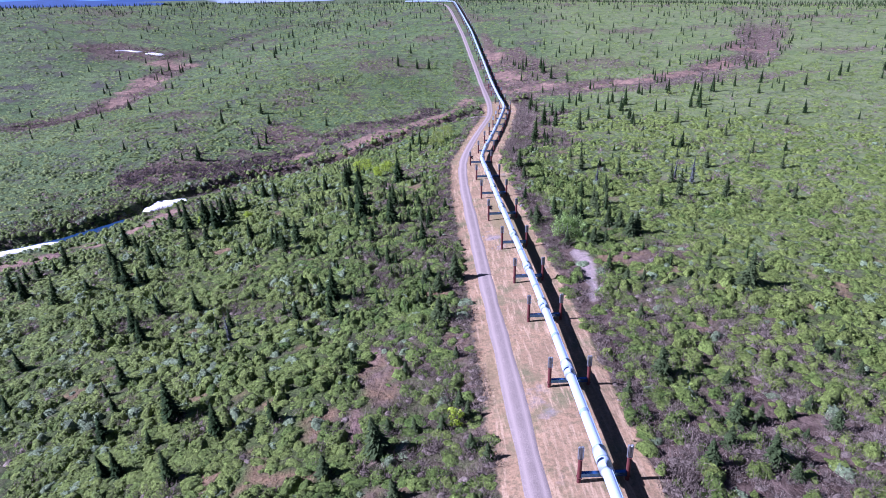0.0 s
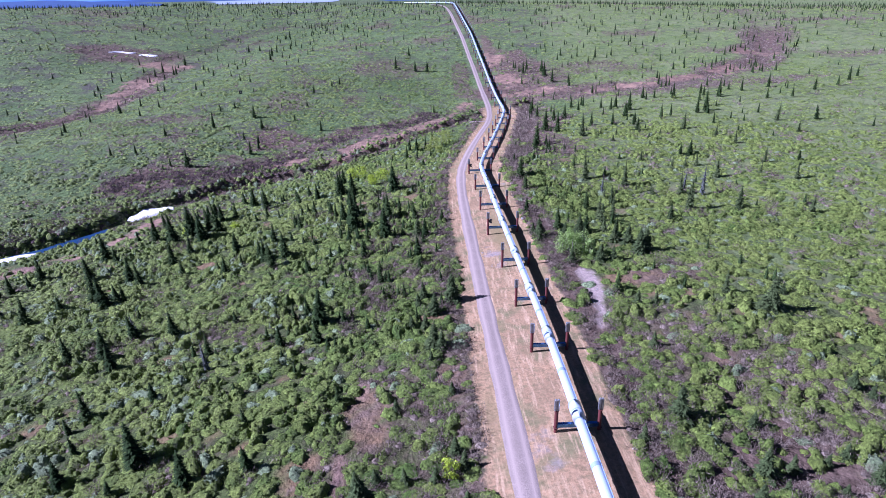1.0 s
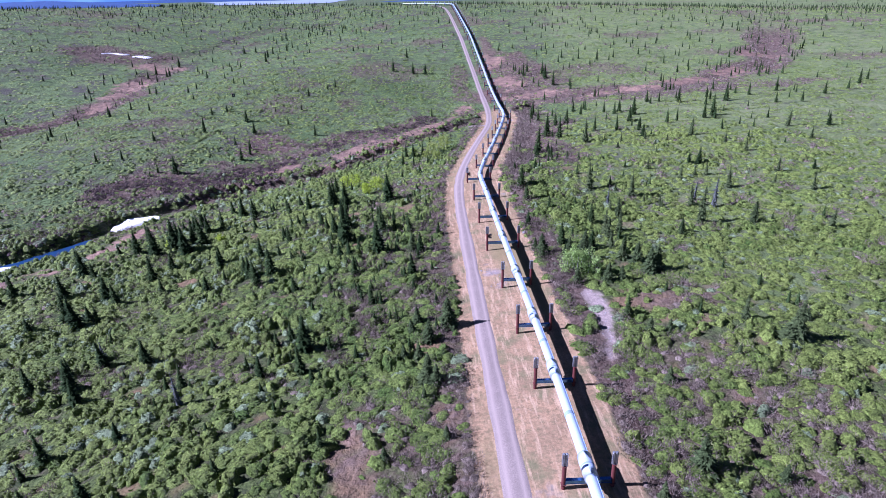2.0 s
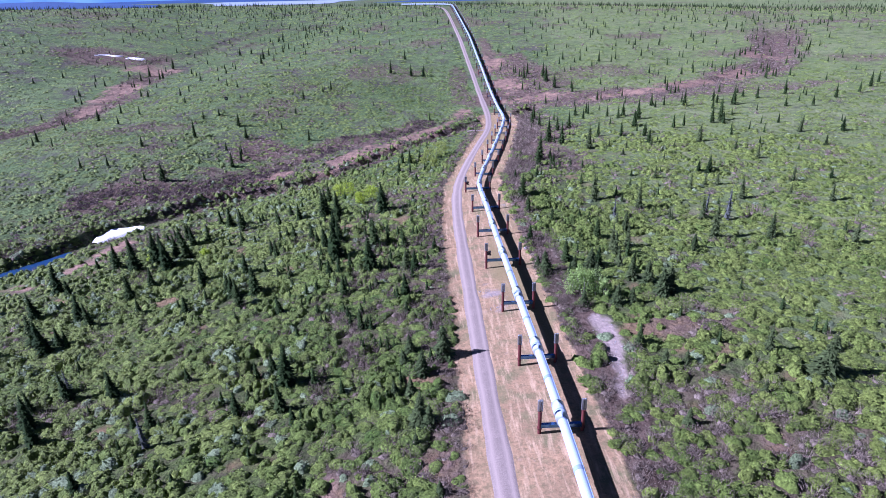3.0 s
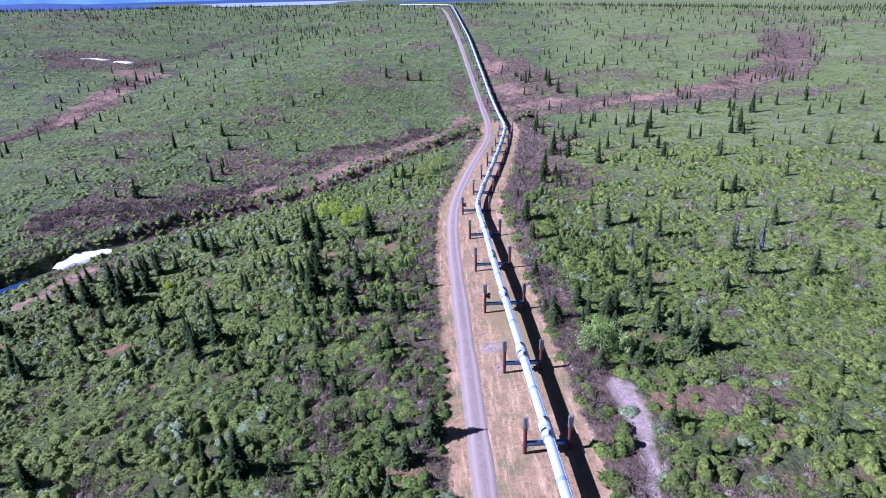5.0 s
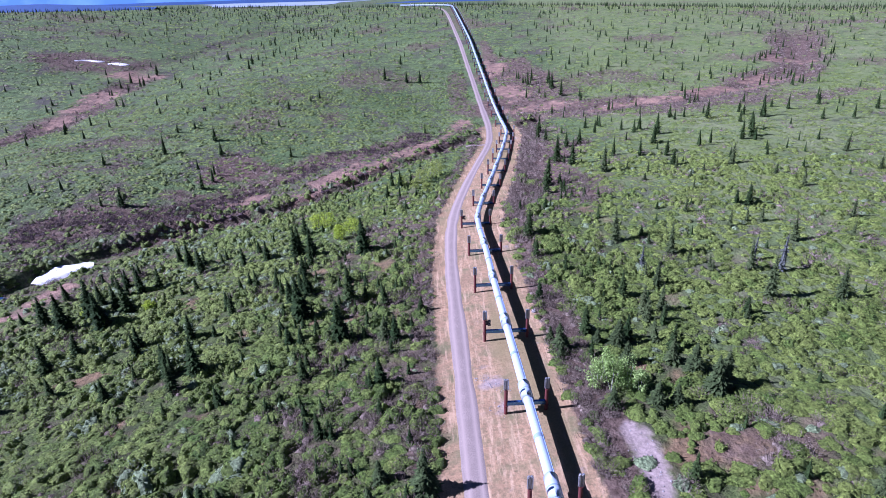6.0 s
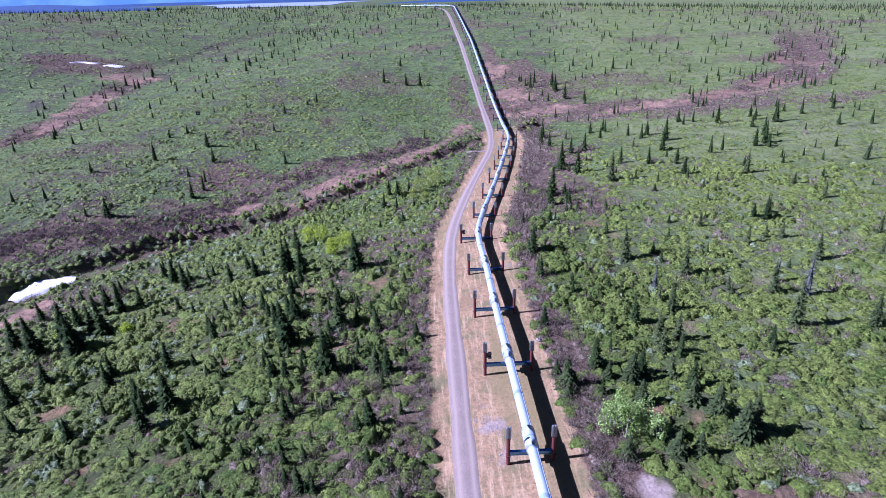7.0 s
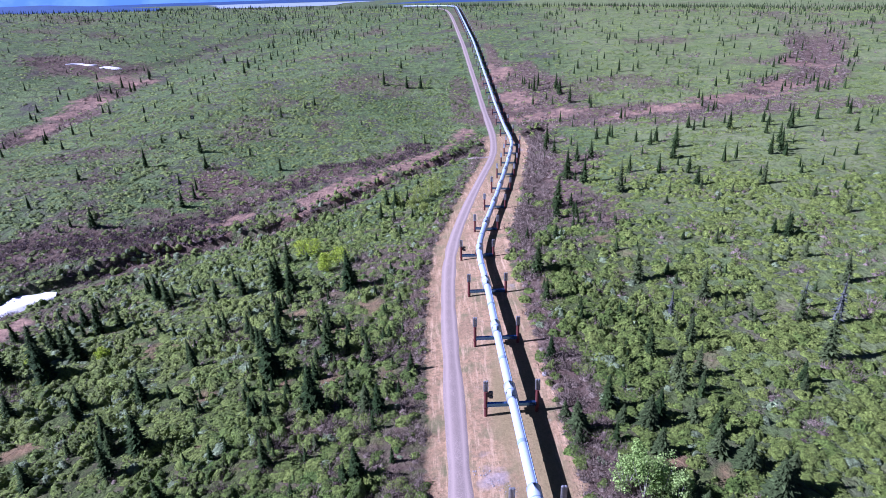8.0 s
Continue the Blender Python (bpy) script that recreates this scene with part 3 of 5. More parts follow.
def openings(x, y):
    """1 in the small gaps of the scrub where dry soil shows."""
    gaps = smooth(patches(x, y, 4.2, 140, 2) + 0.16 * (patches(x, y, 30, 144, 2) - 0.5) + 0.045 * smooth(x, 32, 48), 0.72, 0.82)
    rough = 1.2 * (patches(x, y, 3, 146, 2) - 0.5)
    hollow = 1 - smooth(np.hypot((x - 42.0) / 7.0, (y - 111.5) / 4.0) + rough, 0.7, 1.1)
    hollow = np.maximum(hollow, 1 - smooth(np.hypot((x + 8.4) / 3.0, (y - 73) / 9.0) + 1.6 * rough, 0.7, 1.1))
    path = 1 - smooth(off_line(x, y, [(56, 119), (53, 113), (49, 106), (45, 100)]) + rough, 0.6, 1.3)
    return np.maximum(gaps, np.maximum(hollow, path))


def pit_off(x, y):
    """1 at the rim of the bare gravel patch."""
    mid = np.interp(y, [95, 101, 108, 114, 118.5], [29.6, 30.9, 32.0, 31.9, 31.4])
    half = np.interp(y, [95, 101, 108, 114, 118], [0.6, 1.2, 1.6, 2.1, 2.0])
    main = np.hypot((x - mid) / half, np.maximum(np.abs(y - 106.5) - 9.5, 0) / 2.5)
    return np.minimum(main, np.minimum(np.hypot((x - 14.9) / 2.2, (y - 129.4) / 1.9), np.hypot((x - 15.6) / 1.0, (y - 123.2) / 1.1)))


def in_pit(x, y):
    return pit_off(x, y) < 0.85 + 0.3 * patches(x, y, 2.5, 66)


def build_ground():
    ny, nx = mx.shape
    i = np.arange((ny - 1) * (nx - 1))
    a = (i // (nx - 1)) * nx + i % (nx - 1)
    faces = np.stack([a, a + 1, a + nx + 1, a + nx], 1).astype(np.int32)
    me = bpy.data.meshes.new("ground")
    me.vertices.add(nx * ny)
    me.vertices.foreach_set("co", np.stack([mx, my, mz], 2).astype(np.float32).ravel())
    me.loops.add(faces.size)
    me.loops.foreach_set("vertex_index", faces.ravel())
    me.polygons.add(len(faces))
    me.polygons.foreach_set("loop_start", np.arange(0, faces.size, 4, dtype=np.int32))
    me.update(calc_edges=True)
    me.polygons.foreach_set("use_smooth", np.ones(len(faces), bool))
    strip, flats, bare = zones(mx.ravel(), my.ravel())
    me.attributes.new("zone", "FLOAT_COLOR", "POINT").data.foreach_set("color", np.stack([strip, flats, bare, np.maximum(smooth(np.hypot(mx.ravel(), my.ravel()), 150, 290), 0.8 * smooth(mx.ravel(), 36, 60) * smooth(my.ravel(), 85, 125))], 1).astype(np.float32).ravel())
    me.attributes.new("lime", "FLOAT", "POINT").data.foreach_set("value", smooth(mx.ravel() - 0.10 * my.ravel(), 25, 75).astype(np.float32))
    me.attributes.new("gap", "FLOAT", "POINT").data.foreach_set("value", openings(mx.ravel(), my.ravel()).astype(np.float32))
    me.attributes.new("pit", "FLOAT", "POINT").data.foreach_set("value", (1 - smooth(pit_off(mx.ravel(), my.ravel()), 0.55, 1.25)).astype(np.float32))
    me.materials.append(LAND)
    tagged(new("ground", me), "rolling tundra with low green willow and dry grass", "ground", kind="structure")


build_ground()


def along(line, step):
    """Points every step metres along a line, rounded at its bends, with the run so far."""
    p = np.array(line, float)
    for _ in range(3):
        q = [p[0]]
        for a, b in zip(p, p[1:]):
            q += [a * 0.75 + b * 0.25, a * 0.25 + b * 0.75]
        p = np.array(q + [p[-1]])
    s = np.r_[0, np.cumsum(np.linalg.norm(np.diff(p[:, :2], axis=0), axis=1))]
    t = np.arange(0, s[-1], step)
    return np.stack([np.interp(t, s, p[:, k]) for k in range(p.shape[1])], 1)


def ribbon(name, line, half, lift, mat, step=2.0, cross=9, label="", category="", wobble=0.25):
    p = along(line, step)
    d = unit(np.gradient(p[:, :2], axis=0))
    nrm = np.stack([d[:, 1], -d[:, 0]], 1)
    u = np.linspace(-1, 1, cross)
    w = half + wobble * (patches(p[:, 0] * 1.0, p[:, 1] * 1.0, 6, 90) - 0.5) * 2
    x = p[:, :1] + nrm[:, :1] * u * w[:, None]
    y = p[:, 1:2] + nrm[:, 1:2] * u * w[:, None]
    z = ground(x, y) + lift * (1 - 0.8 * np.abs(u) ** 3) - 0.05 * np.exp(-((np.abs(u) - 0.5) / 0.16) ** 2)
    z[:, 0], z[:, -1] = z[:, 0] - 0.1, z[:, -1] - 0.1
    n = len(p)
    f = [(i * cross + j, i * cross + j + 1, (i + 1) * cross + j + 1, (i + 1) * cross + j) for i in range(n - 1) for j in range(cross - 1)]
    ob = mesh_object(name, np.stack([x, y, z], 2).reshape(-1, 3), f, mat, shade=True)
    ob.data.attributes.new("track", "FLOAT", "POINT").data.foreach_set("value", np.tile(np.exp(-((np.abs(u) - 0.5) / 0.2) ** 2), n).astype(np.float32))
    return tagged(ob, label, category, kind="structure")


ribbon("road", ROAD, 1.62, 0.14, GRAVEL, label="narrow pale gravel track beside the pipeline", category="track")
ribbon("pavement", [(19, 302), (26, 303.5), (32, 305)], 1.3, 0.12, GRAVEL, label="short pale gravel spur off the track", category="track", step=1.0)


# ---- pipeline ----
RADIUS = 0.63
path3 = along(PIPE, 0.5)
run = np.r_[0, np.cumsum(np.linalg.norm(np.diff(path3, axis=0), axis=1))]


def on_pipe(s):
    return np.array([np.interp(s, run, path3[:, k]) for k in range(3)])


def tube(name, s0, s1, radius, mat, parent, sides=20, step=1.5, ends=True, label="", bevel=0.0):
    """A round pipe along the line from s0 to s1. bevel: how far its ends run out to the bare pipe."""
    ss = np.linspace(s0, s1, max(2, int((s1 - s0) / step) + 1))
    radii = np.full(len(ss), radius)
    if bevel:
        ss, radii = np.r_[s0 - bevel, s0, ss, s1, s1 + bevel], np.r_[RADIUS, radius, radii, radius, RADIUS]
    verts, faces = [], []
    for s, radius in zip(ss, radii):
        c, d = on_pipe(s), unit(on_pipe(s + 0.4) - on_pipe(s - 0.4))
        right = unit(np.cross(d, (0, 0, 1)))
        up = np.cross(right, d)
        for k in range(sides):
            a = 2 * math.pi * k / sides
            verts.append(c + radius * (right * math.cos(a) + up * math.sin(a)))
    for i in range(len(ss) - 1):
        for k in range(sides):
            faces.append((i * sides + k, i * sides + (k + 1) % sides, (i + 1) * sides + (k + 1) % sides, (i + 1) * sides + k))
    ob = mesh_object(name, verts, faces, mat, parent, label, shade=True)
    if ends:
        bm = bmesh.new()
        bm.from_mesh(ob.data)
        for ring in (verts[:sides], verts[-sides:][::-1]):
            bm.faces.new([bm.verts.new(v) for v in ring])
        bm.to_mesh(ob.data)
        bm.free()
        ob.data.polygons.foreach_set("use_smooth", [len(p.vertices) == 4 for p in ob.data.polygons])
    return ob


pipeline = tagged(new("pipeline"), "long raised oil pipeline in a shiny galvanised jacket", "pipeline")
pipeline.location = (18.3, -7, 0)
bpy.context.view_layer.update()
OFFSET = Vector(pipeline.location)
node_runs = [float(run[np.argmin(np.linalg.norm(path3[:, :2] - np.array(p[:2]), axis=1))]) for p in PIPE]


def under_pipeline(ob):
    ob.location = -OFFSET
    return ob


def jacket_rib(s0, s1):
    """A raised rib along the jacket, high on the side away from the track."""
    verts, faces = [], []
    for s in np.linspace(s0, s1, max(2, int((s1 - s0) / 1.5) + 1)):
        c, d = on_pipe(s), unit(on_pipe(s + 0.4) - on_pipe(s - 0.4))
        right = unit(np.cross(d, (0, 0, 1)))
        up = np.cross(right, d)
        for angle, r in ((50, RADIUS - 0.02), (50, RADIUS + 0.07), (44, RADIUS + 0.07), (44, RADIUS - 0.02)):
            verts.append(c + r * (right * math.cos(radians(angle)) + up * math.sin(radians(angle))))
    n = len(verts) // 4
    for i in range(n - 1):
        for k in range(3):
            faces.append((i * 4 + k, i * 4 + k + 1, (i + 1) * 4 + k + 1, (i + 1) * 4 + k))
    return mesh_object("jacket_rib", verts, faces, BAND, pipeline, "raised rib along the jacket")


for k, (a, b) in enumerate(zip(node_runs, node_runs[1:])):
    near = PIPE[k][1] < 330
    under_pipeline(tube("pipe_section", a, b, RADIUS, ZINC, pipeline, 24 if near else 12, ends=False, step=1.5 if near else 6))
    if near:
        under_pipeline(jacket_rib(a, b))
        mid = (a + b) / 2
        under_pipeline(tube("joint_band", mid - 0.32, mid + 0.32, RADIUS + 0.03, BAND, pipeline, 24, 0.6, label="dull grey joint band"))
for k, s in enumerate(node_runs[1:-1]):
    near = PIPE[k + 1][1] < 330
    under_pipeline(tube("insulation_sleeve", s - 1.2, s + 2.4, RADIUS + 0.19, ZINC, pipeline, 24 if near else 10, 1.2, False, "thicker insulated sleeve", 0.35))
    if near:
        under_pipeline(tube("sleeve_strap", s + 0.45, s + 0.65, RADIUS + 0.20, BAND, pipeline, 24, 0.2, label="dull strap"))


def box(bm, lo, hi):
    r = bmesh.ops.create_cube(bm, size=1)
    bmesh.ops.scale(bm, vec=[h - l for l, h in zip(lo, hi)], verts=r["verts"])
    bmesh.ops.translate(bm, vec=[(h + l) / 2 for l, h in zip(lo, hi)], verts=r["verts"])
    return r["verts"]


def cylinder(bm, x, y, z0, z1, r0, r1=None, sides=12):
    r = bmesh.ops.create_cone(bm, cap_ends=True, segments=sides, radius1=r0, radius2=r1 if r1 is not None else r0, depth=z1 - z0)
    bmesh.ops.translate(bm, vec=(x, y, (z0 + z1) / 2), verts=r["verts"])


def i_beam(length, detailed):
    bm = bmesh.new()
    h, w = 0.25, 0.23
    if detailed:
        box(bm, (-length / 2, -w, h - 0.06), (length / 2, w, h))
        box(bm, (-length / 2, -w, -h), (length / 2, w, -h + 0.06))
        box(bm, (-length / 2, -w + 0.03, -h + 0.06), (length / 2, -w + 0.07, h - 0.06))
        box(bm, (-length / 2, w - 0.07, -h + 0.06), (length / 2, w - 0.03, h - 0.06))
        for k in (-1, 1):
            box(bm, (k * (length / 2 - 0.02) - 0.03, -w - 0.05, -h - 0.06), (k * (length / 2 - 0.02) + 0.03, w + 0.05, h + 0.06))
    else:
        box(bm, (-length / 2, -w, -h), (length / 2, w, h))
    return bm


def fin_unit(detailed):
    """One finned heat pipe: a core with radial blades and a cap."""
    bm = bmesh.new()
    cylinder(bm, 0, 0, -0.1, 1.72, 0.06, sides=8)
    if detailed:
        for k in range(8):
            v = box(bm, (0.04, -0.018, 0.05), (0.19, 0.018, 1.6))
            bmesh.ops.rotate(bm, cent=(0, 0, 0), matrix=Matrix.Rotation(k * math.pi / 4, 3, "Z"), verts=v)
        cylinder(bm, 0, 0, 1.62, 1.68, 0.15, sides=10)
    else:
        cylinder(bm, 0, 0, 0.05, 1.6, 0.18, sides=6)
    me = bpy.data.meshes.new("heat_fin")
    bm.to_mesh(me)
    bm.free()
    me.materials.append(FIN)
    return me


FIN_NEAR, FIN_FAR = fin_unit(True), fin_unit(False)


def pipe_support(k, x, y, z, heading, width, shift, with_box, detailed, post_top):
    """Two driven posts with a crossbeam that carries the pipe on a sliding shoe."""
    ob = new("pipe_support")
    g = float(ground(x, y))
    ob.matrix_world = pose(x + shift * math.cos(radians(heading)), y + shift * math.sin(radians(heading)), g, 0, 0, heading)
    tagged(ob, "rusty steel pipe support with finned post tops" + (" and black box" if with_box else ""), "pipe support", "supports along the pipeline")
    beam_z = z - RADIUS - 0.45 - 0.25 - g
    beam = part("crossbeam", i_beam(width - 0.35, detailed), BEAM, ob, "weathered steel beam with the sky's blue in its colour")
    beam.location = (0, 0, beam_z)
    bm = bmesh.new()
    box(bm, (-shift - 0.42, -0.7, beam_z + 0.25), (-shift + 0.42, 0.9, beam_z + 0.40))
    box(bm, (-shift - 0.36, -0.5, beam_z + 0.40), (-shift - 0.2, 0.7, beam_z + 0.90))
    box(bm, (-shift + 0.2, -0.5, beam_z + 0.40), (-shift + 0.36, 0.7, beam_z + 0.90))
    part("sliding_shoe", bm, RUST, ob, "rusty sliding shoe")
    for side in (-1, 1):
        a = radians(heading)
        px, py = x + (shift + side * width / 2) * math.cos(a), y + (shift + side * width / 2) * math.sin(a)
        base = float(ground(px, py)) - g
        top = beam_z + post_top
        bm = bmesh.new()
        cylinder(bm, 0, 0, base - 0.6, top, 0.24, sides=14 if detailed else 8)
        if detailed:
            cylinder(bm, 0, 0, top, top + 0.05, 0.28, sides=14)
            box(bm, (-0.28, -0.3, beam_z - 0.42), (0.28, 0.3, beam_z - 0.33))
        post = part("post", bm, RUST, ob)
        post.location = (side * width / 2, 0, 0)
        for dx in (-0.16, 0.16):
            fin = new("heat_fin", FIN_NEAR if detailed else FIN_FAR)
            fin.parent = post
            fin.location = (dx, 0, top + 0.05)
            tagged(fin, "finned aluminium heat pipe")
    if with_box:
        bm = bmesh.new()
        box(bm, (-width / 2 + 0.45, -0.25, beam_z + 1.15), (-width / 2 + 0.95, 0.25, beam_z + 1.45))
        box(bm, (-width / 2 + 0.45, -0.25, beam_z + 1.75), (-width / 2 + 0.95, 0.25, beam_z + 2.05))
        box(bm, (-width / 2 + 0.2, -0.12, beam_z + 1.25), (-width / 2 + 0.7, 0.12, beam_z + 1.95))
        part("instrument_box", bm, BLACK, ob, "black instrument box")
    return ob


for k, (x, y, z) in enumerate(PIPE[1:-1], 1):
    (ax, ay, _), (bx, by, _) = PIPE[k - 1], PIPE[k + 1]
    heading = math.degrees(math.atan2(by - ay, bx - ax)) - 90
    wide = 5.5 if y < 135 else 7.0 if y < 200 else 5.6
    pipe_support(k, x, y, z, heading * (0.3 if y < 200 else 1.0), wide, 0.0 if y < 200 else 0.2, k in (8, 11), y < 260, 2.15 if y < 110 else 2.1 if y < 165 else 1.9)


# ---- creek: water, snow ----
def sheet(name, line, half, lift, mat, label, category, cross=7, step=1.5, thick=0.0):
    p = along(line, step)
    d = unit(np.gradient(p[:, :2], axis=0))
    nrm = np.stack([d[:, 1], -d[:, 0]], 1)
    u = np.linspace(-1, 1, cross)
    n = len(p)
    taper = np.clip(np.minimum(np.arange(n), np.arange(n)[::-1]) / max(2, n * 0.15), 0.15, 1) ** 0.5
    w = half * taper * (0.75 + 0.5 * patches(p[:, 0], p[:, 1], 4, 33))
    x = p[:, :1] + nrm[:, :1] * u * w[:, None]
    y = p[:, 1:2] + nrm[:, 1:2] * u * w[:, None]
    mid = ground(p[:, 0], p[:, 1])[:, None]
    if thick:
        z = np.clip(ground(x, y), mid, mid + 0.7) + lift + thick * (1 - u ** 2) * taper[:, None] + 0.15 * (patches(x, y, 2.5, 35) - 0.5)
        z[:, 0], z[:, -1] = np.minimum(ground(x[:, 0], y[:, 0]), mid[:, 0]) - 0.3, np.minimum(ground(x[:, -1], y[:, -1]), mid[:, 0]) - 0.3
    else:
        z = mid + lift + 0 * u
    f = [(i * cross + j, i * cross + j + 1, (i + 1) * cross + j + 1, (i + 1) * cross + j) for i in range(n - 1) for j in range(cross - 1)]
    return tagged(mesh_object(name, np.stack([x, y, z], 2).reshape(-1, 3), f, mat, shade=True), label, category, kind="structure" if not thick else "")


sheet("water", [(-190, 124), (-130, 168), (-117, 178), (-110, 188), (-105, 200)], 3.2, 0.5, WATER, "dark blue water of a narrow creek", "creek")
sheet("snow_bank", [(-102.5, 208), (-100, 214), (-96, 217.5), (-90.5, 220)], 4.4, 0.45, SNOW, "leftover white snow bank in the creek bed", "snow", thick=0.6)
sheet("snow_bank", [(-139, 162), (-130, 168.5), (-122, 174), (-116, 179)], 3.2, 0.3, SNOW, "leftover white snow bank in the creek bed", "snow", thick=0.6)
sheet("snow_bank", [(-268, 562), (-260, 567), (-252, 565), (-246, 567)], 1.6, 0.3, SNOW, "far patch of old white snow", "snow", thick=0.5)
sheet("snow_bank", [(-242, 560), (-236, 563), (-230, 561), (-225, 562)], 3.0, 0.3, SNOW, "far patch of old white snow", "snow", thick=0.5)

# ---- plants ----
def in_sight(x, y, margin=8):
    return (np.abs(x - 4) < 0.80 * (y + 6) + margin) & (y > 34)


def scatter(lo, hi, span, per_m2):
    n = int((hi - lo) * 2 * span * per_m2)
    x, y = rng.uniform(-span, span, n) + 4, rng.uniform(lo, hi, n)
    keep = in_sight(x, y)
    return x[keep], y[keep]


def clear_of(x, y, road=2.7, pipe=5.6):
    r, p = off_line(x, y, ROAD), off_line(x, y, PIPE_LINE)
    between = (x > side_of(y, ROAD)) & (x < side_of(y, PIPE_LINE) + 1) & (y < 860)
    return (r > road) & (p > pipe) & ~between


def bare_bush(stems, width):
    """A leafless shrub: corners and triangles of its stems and twigs."""
    v, f = bush(6, 2, 0, 0, 4)
    v = v * np.array([0.62, 0.62, 0.26])
    t = thicket(stems, width)
    return np.concatenate([v, t]), np.concatenate([f, len(v) + np.arange(len(t)).reshape(-1, 3)])


GREEN = [bush(10, 3, 72, 0.20, 7) for _ in range(14)]
GREEN_NEXT = [bush(9, 2, 44, 0.25, 6) for _ in range(12)]
GREEN_THIRD = [bush(7, 2, 14, 0.33, 5) for _ in range(12)]
GREEN_MID = [bush(6, 2, 6, 0.42, 4) for _ in range(10)]
GREEN_FAR = [bush(5, 2, 2, 0.5, 4) for _ in range(8)]
BARE = [bare_bush(96, 0.020) for _ in range(8)]
BARE_NEXT = [bare_bush(64, 0.024) for _ in range(8)]
BARE_THIRD = [bare_bush(38, 0.032) for _ in range(8)]
BARE_MID = [bare_bush(20, 0.05) for _ in range(6)]
BARE_FAR = [bare_bush(14, 0.07) for _ in range(5)]


def plant(name, templates, x, y, radius, squash, mat, label, category):
    hue = np.clip(0.42 * patches(x, y, 26, 40) + 0.45 * patches(x, y, 5, 42) + rng.normal(0, 0.17, len(x)) + 0.04 + 0.24 * smooth(x, 30, 55) + 0.20 * smooth(-x, 12, 40), 0, 0.88)
    hue[rng.uniform(size=len(x)) < 0.03 + 0.16 * smooth(-x, 5, 25) * smooth(patches(x, y, 8, 160), 0.45, 0.6)] = 1.0
    corners, faces, tint = sow_bushes(templates, x, y, ground(x, y) - 0.08, radius, radius * squash, hue)
    tagged(new(name, shrub_mesh(name, corners, faces, tint, mat)), label, category, kind="stuff")


def nearness(x, y):
    """How close the flight comes to a spot while it lies ahead."""
    return np.hypot(x - 5, np.maximum(50, y - 72))


for lo, hi, span, per, near0, near1, greens, bares, size, tall in ((42, 150, 90, 0.74, 0, 76, GREEN, BARE, (0.55, 1.75), 0.80), (50, 195, 130, 0.72, 76, 118, GREEN_NEXT, BARE_NEXT, (0.55, 1.75), 0.80),
                                                                  (60, 275, 200, 0.6, 118, 190, GREEN_THIRD, BARE_THIRD, (0.65, 1.6), 0.72), (120, 460, 340, 0.30, 190, 375, GREEN_MID, BARE_MID, (0.8, 1.8), 0.36),
                                                                  (300, 950, 700, 0.045, 375, 1200, GREEN_FAR, BARE_FAR, (1.2, 2.6), 0.3)):
    leaf = LEAF if near1 < 200 else MEADOW_LEAF
    x, y = scatter(lo, hi, span, per)
    near = nearness(x, y) + rng.normal(0, 0.07, len(x)) * np.maximum(0, nearness(x, y) - 60)
    x, y = x[(near >= near0) & (near < near1)], y[(near >= near0) & (near < near1)]
    strip, flats, bare = zones(x, y)
    lush = smooth(patches(x, y, 8, 77), 0.24, 0.38)
    keep = clear_of(x, y, 4.1, 6.2) & ((pit_off(x, y) > 1.5) | (rng.uniform(size=len(x)) < 0.03)) & (off_line(x, y, CREEK) > 3.2) & (rng.uniform(size=len(x)) < (1 - 0.94 * flats) * (0.6 + 0.4 * lush) * (1 - 0.78 * openings(x, y)))
    x, y, bare = x[keep], y[keep], bare[keep]
    verge = 1 - smooth(np.abs(x - side_of(y, ROAD) + 5), 2, 3.5)
    grey = rng.uniform(size=len(x)) < 0.02 + (0.34 if near1 < 200 else 0.10) * smooth(patches(x, y, 7, 151), 0.60, 0.74) + 0.62 * bare + 0.15 * verge * (y < 300)
    hedge = (1 - smooth(np.abs(x - side_of(y, PIPE_LINE) - 11), 3, 6.5)) * smooth(y, 175, 215) * (1 - smooth(y, 315, 335))
    grey |= rng.uniform(size=len(x)) < 0.9 * hedge
    r = (1 + 0.5 * hedge) * rng.uniform(*size, len(x)) * (0.62 + 0.85 * patches(x, y, 9, 80))
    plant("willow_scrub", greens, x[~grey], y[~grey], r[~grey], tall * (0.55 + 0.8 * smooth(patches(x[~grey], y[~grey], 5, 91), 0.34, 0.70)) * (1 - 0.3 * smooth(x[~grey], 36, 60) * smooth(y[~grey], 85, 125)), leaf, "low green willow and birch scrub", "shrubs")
    plant("bare_willow_scrub", bares, x[grey], y[grey], r[grey] * 1.1, 1.0, TWIG, "leafless grey-purple willow thicket", "shrubs")

# plainer scrub behind the first view
x, y = rng.uniform(-75, 95, 8500), rng.uniform(-60, 46, 8500)
keep = clear_of(x, y, 3.3, 6.2) & ~(in_sight(x, y) & (y > 42)) & (patches(x, y, 8, 77) > 0.30)
x, y = x[keep], y[keep]
grey = rng.uniform(size=len(x)) < 0.12 + 0.3 * zones(x, y)[2]
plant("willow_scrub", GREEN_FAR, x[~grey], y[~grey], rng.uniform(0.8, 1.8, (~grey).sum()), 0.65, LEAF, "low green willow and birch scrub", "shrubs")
plant("bare_willow_scrub", BARE_MID, x[grey], y[grey], rng.uniform(0.9, 1.6, grey.sum()), 1.0, TWIG, "leafless grey-purple willow thicket", "shrubs")

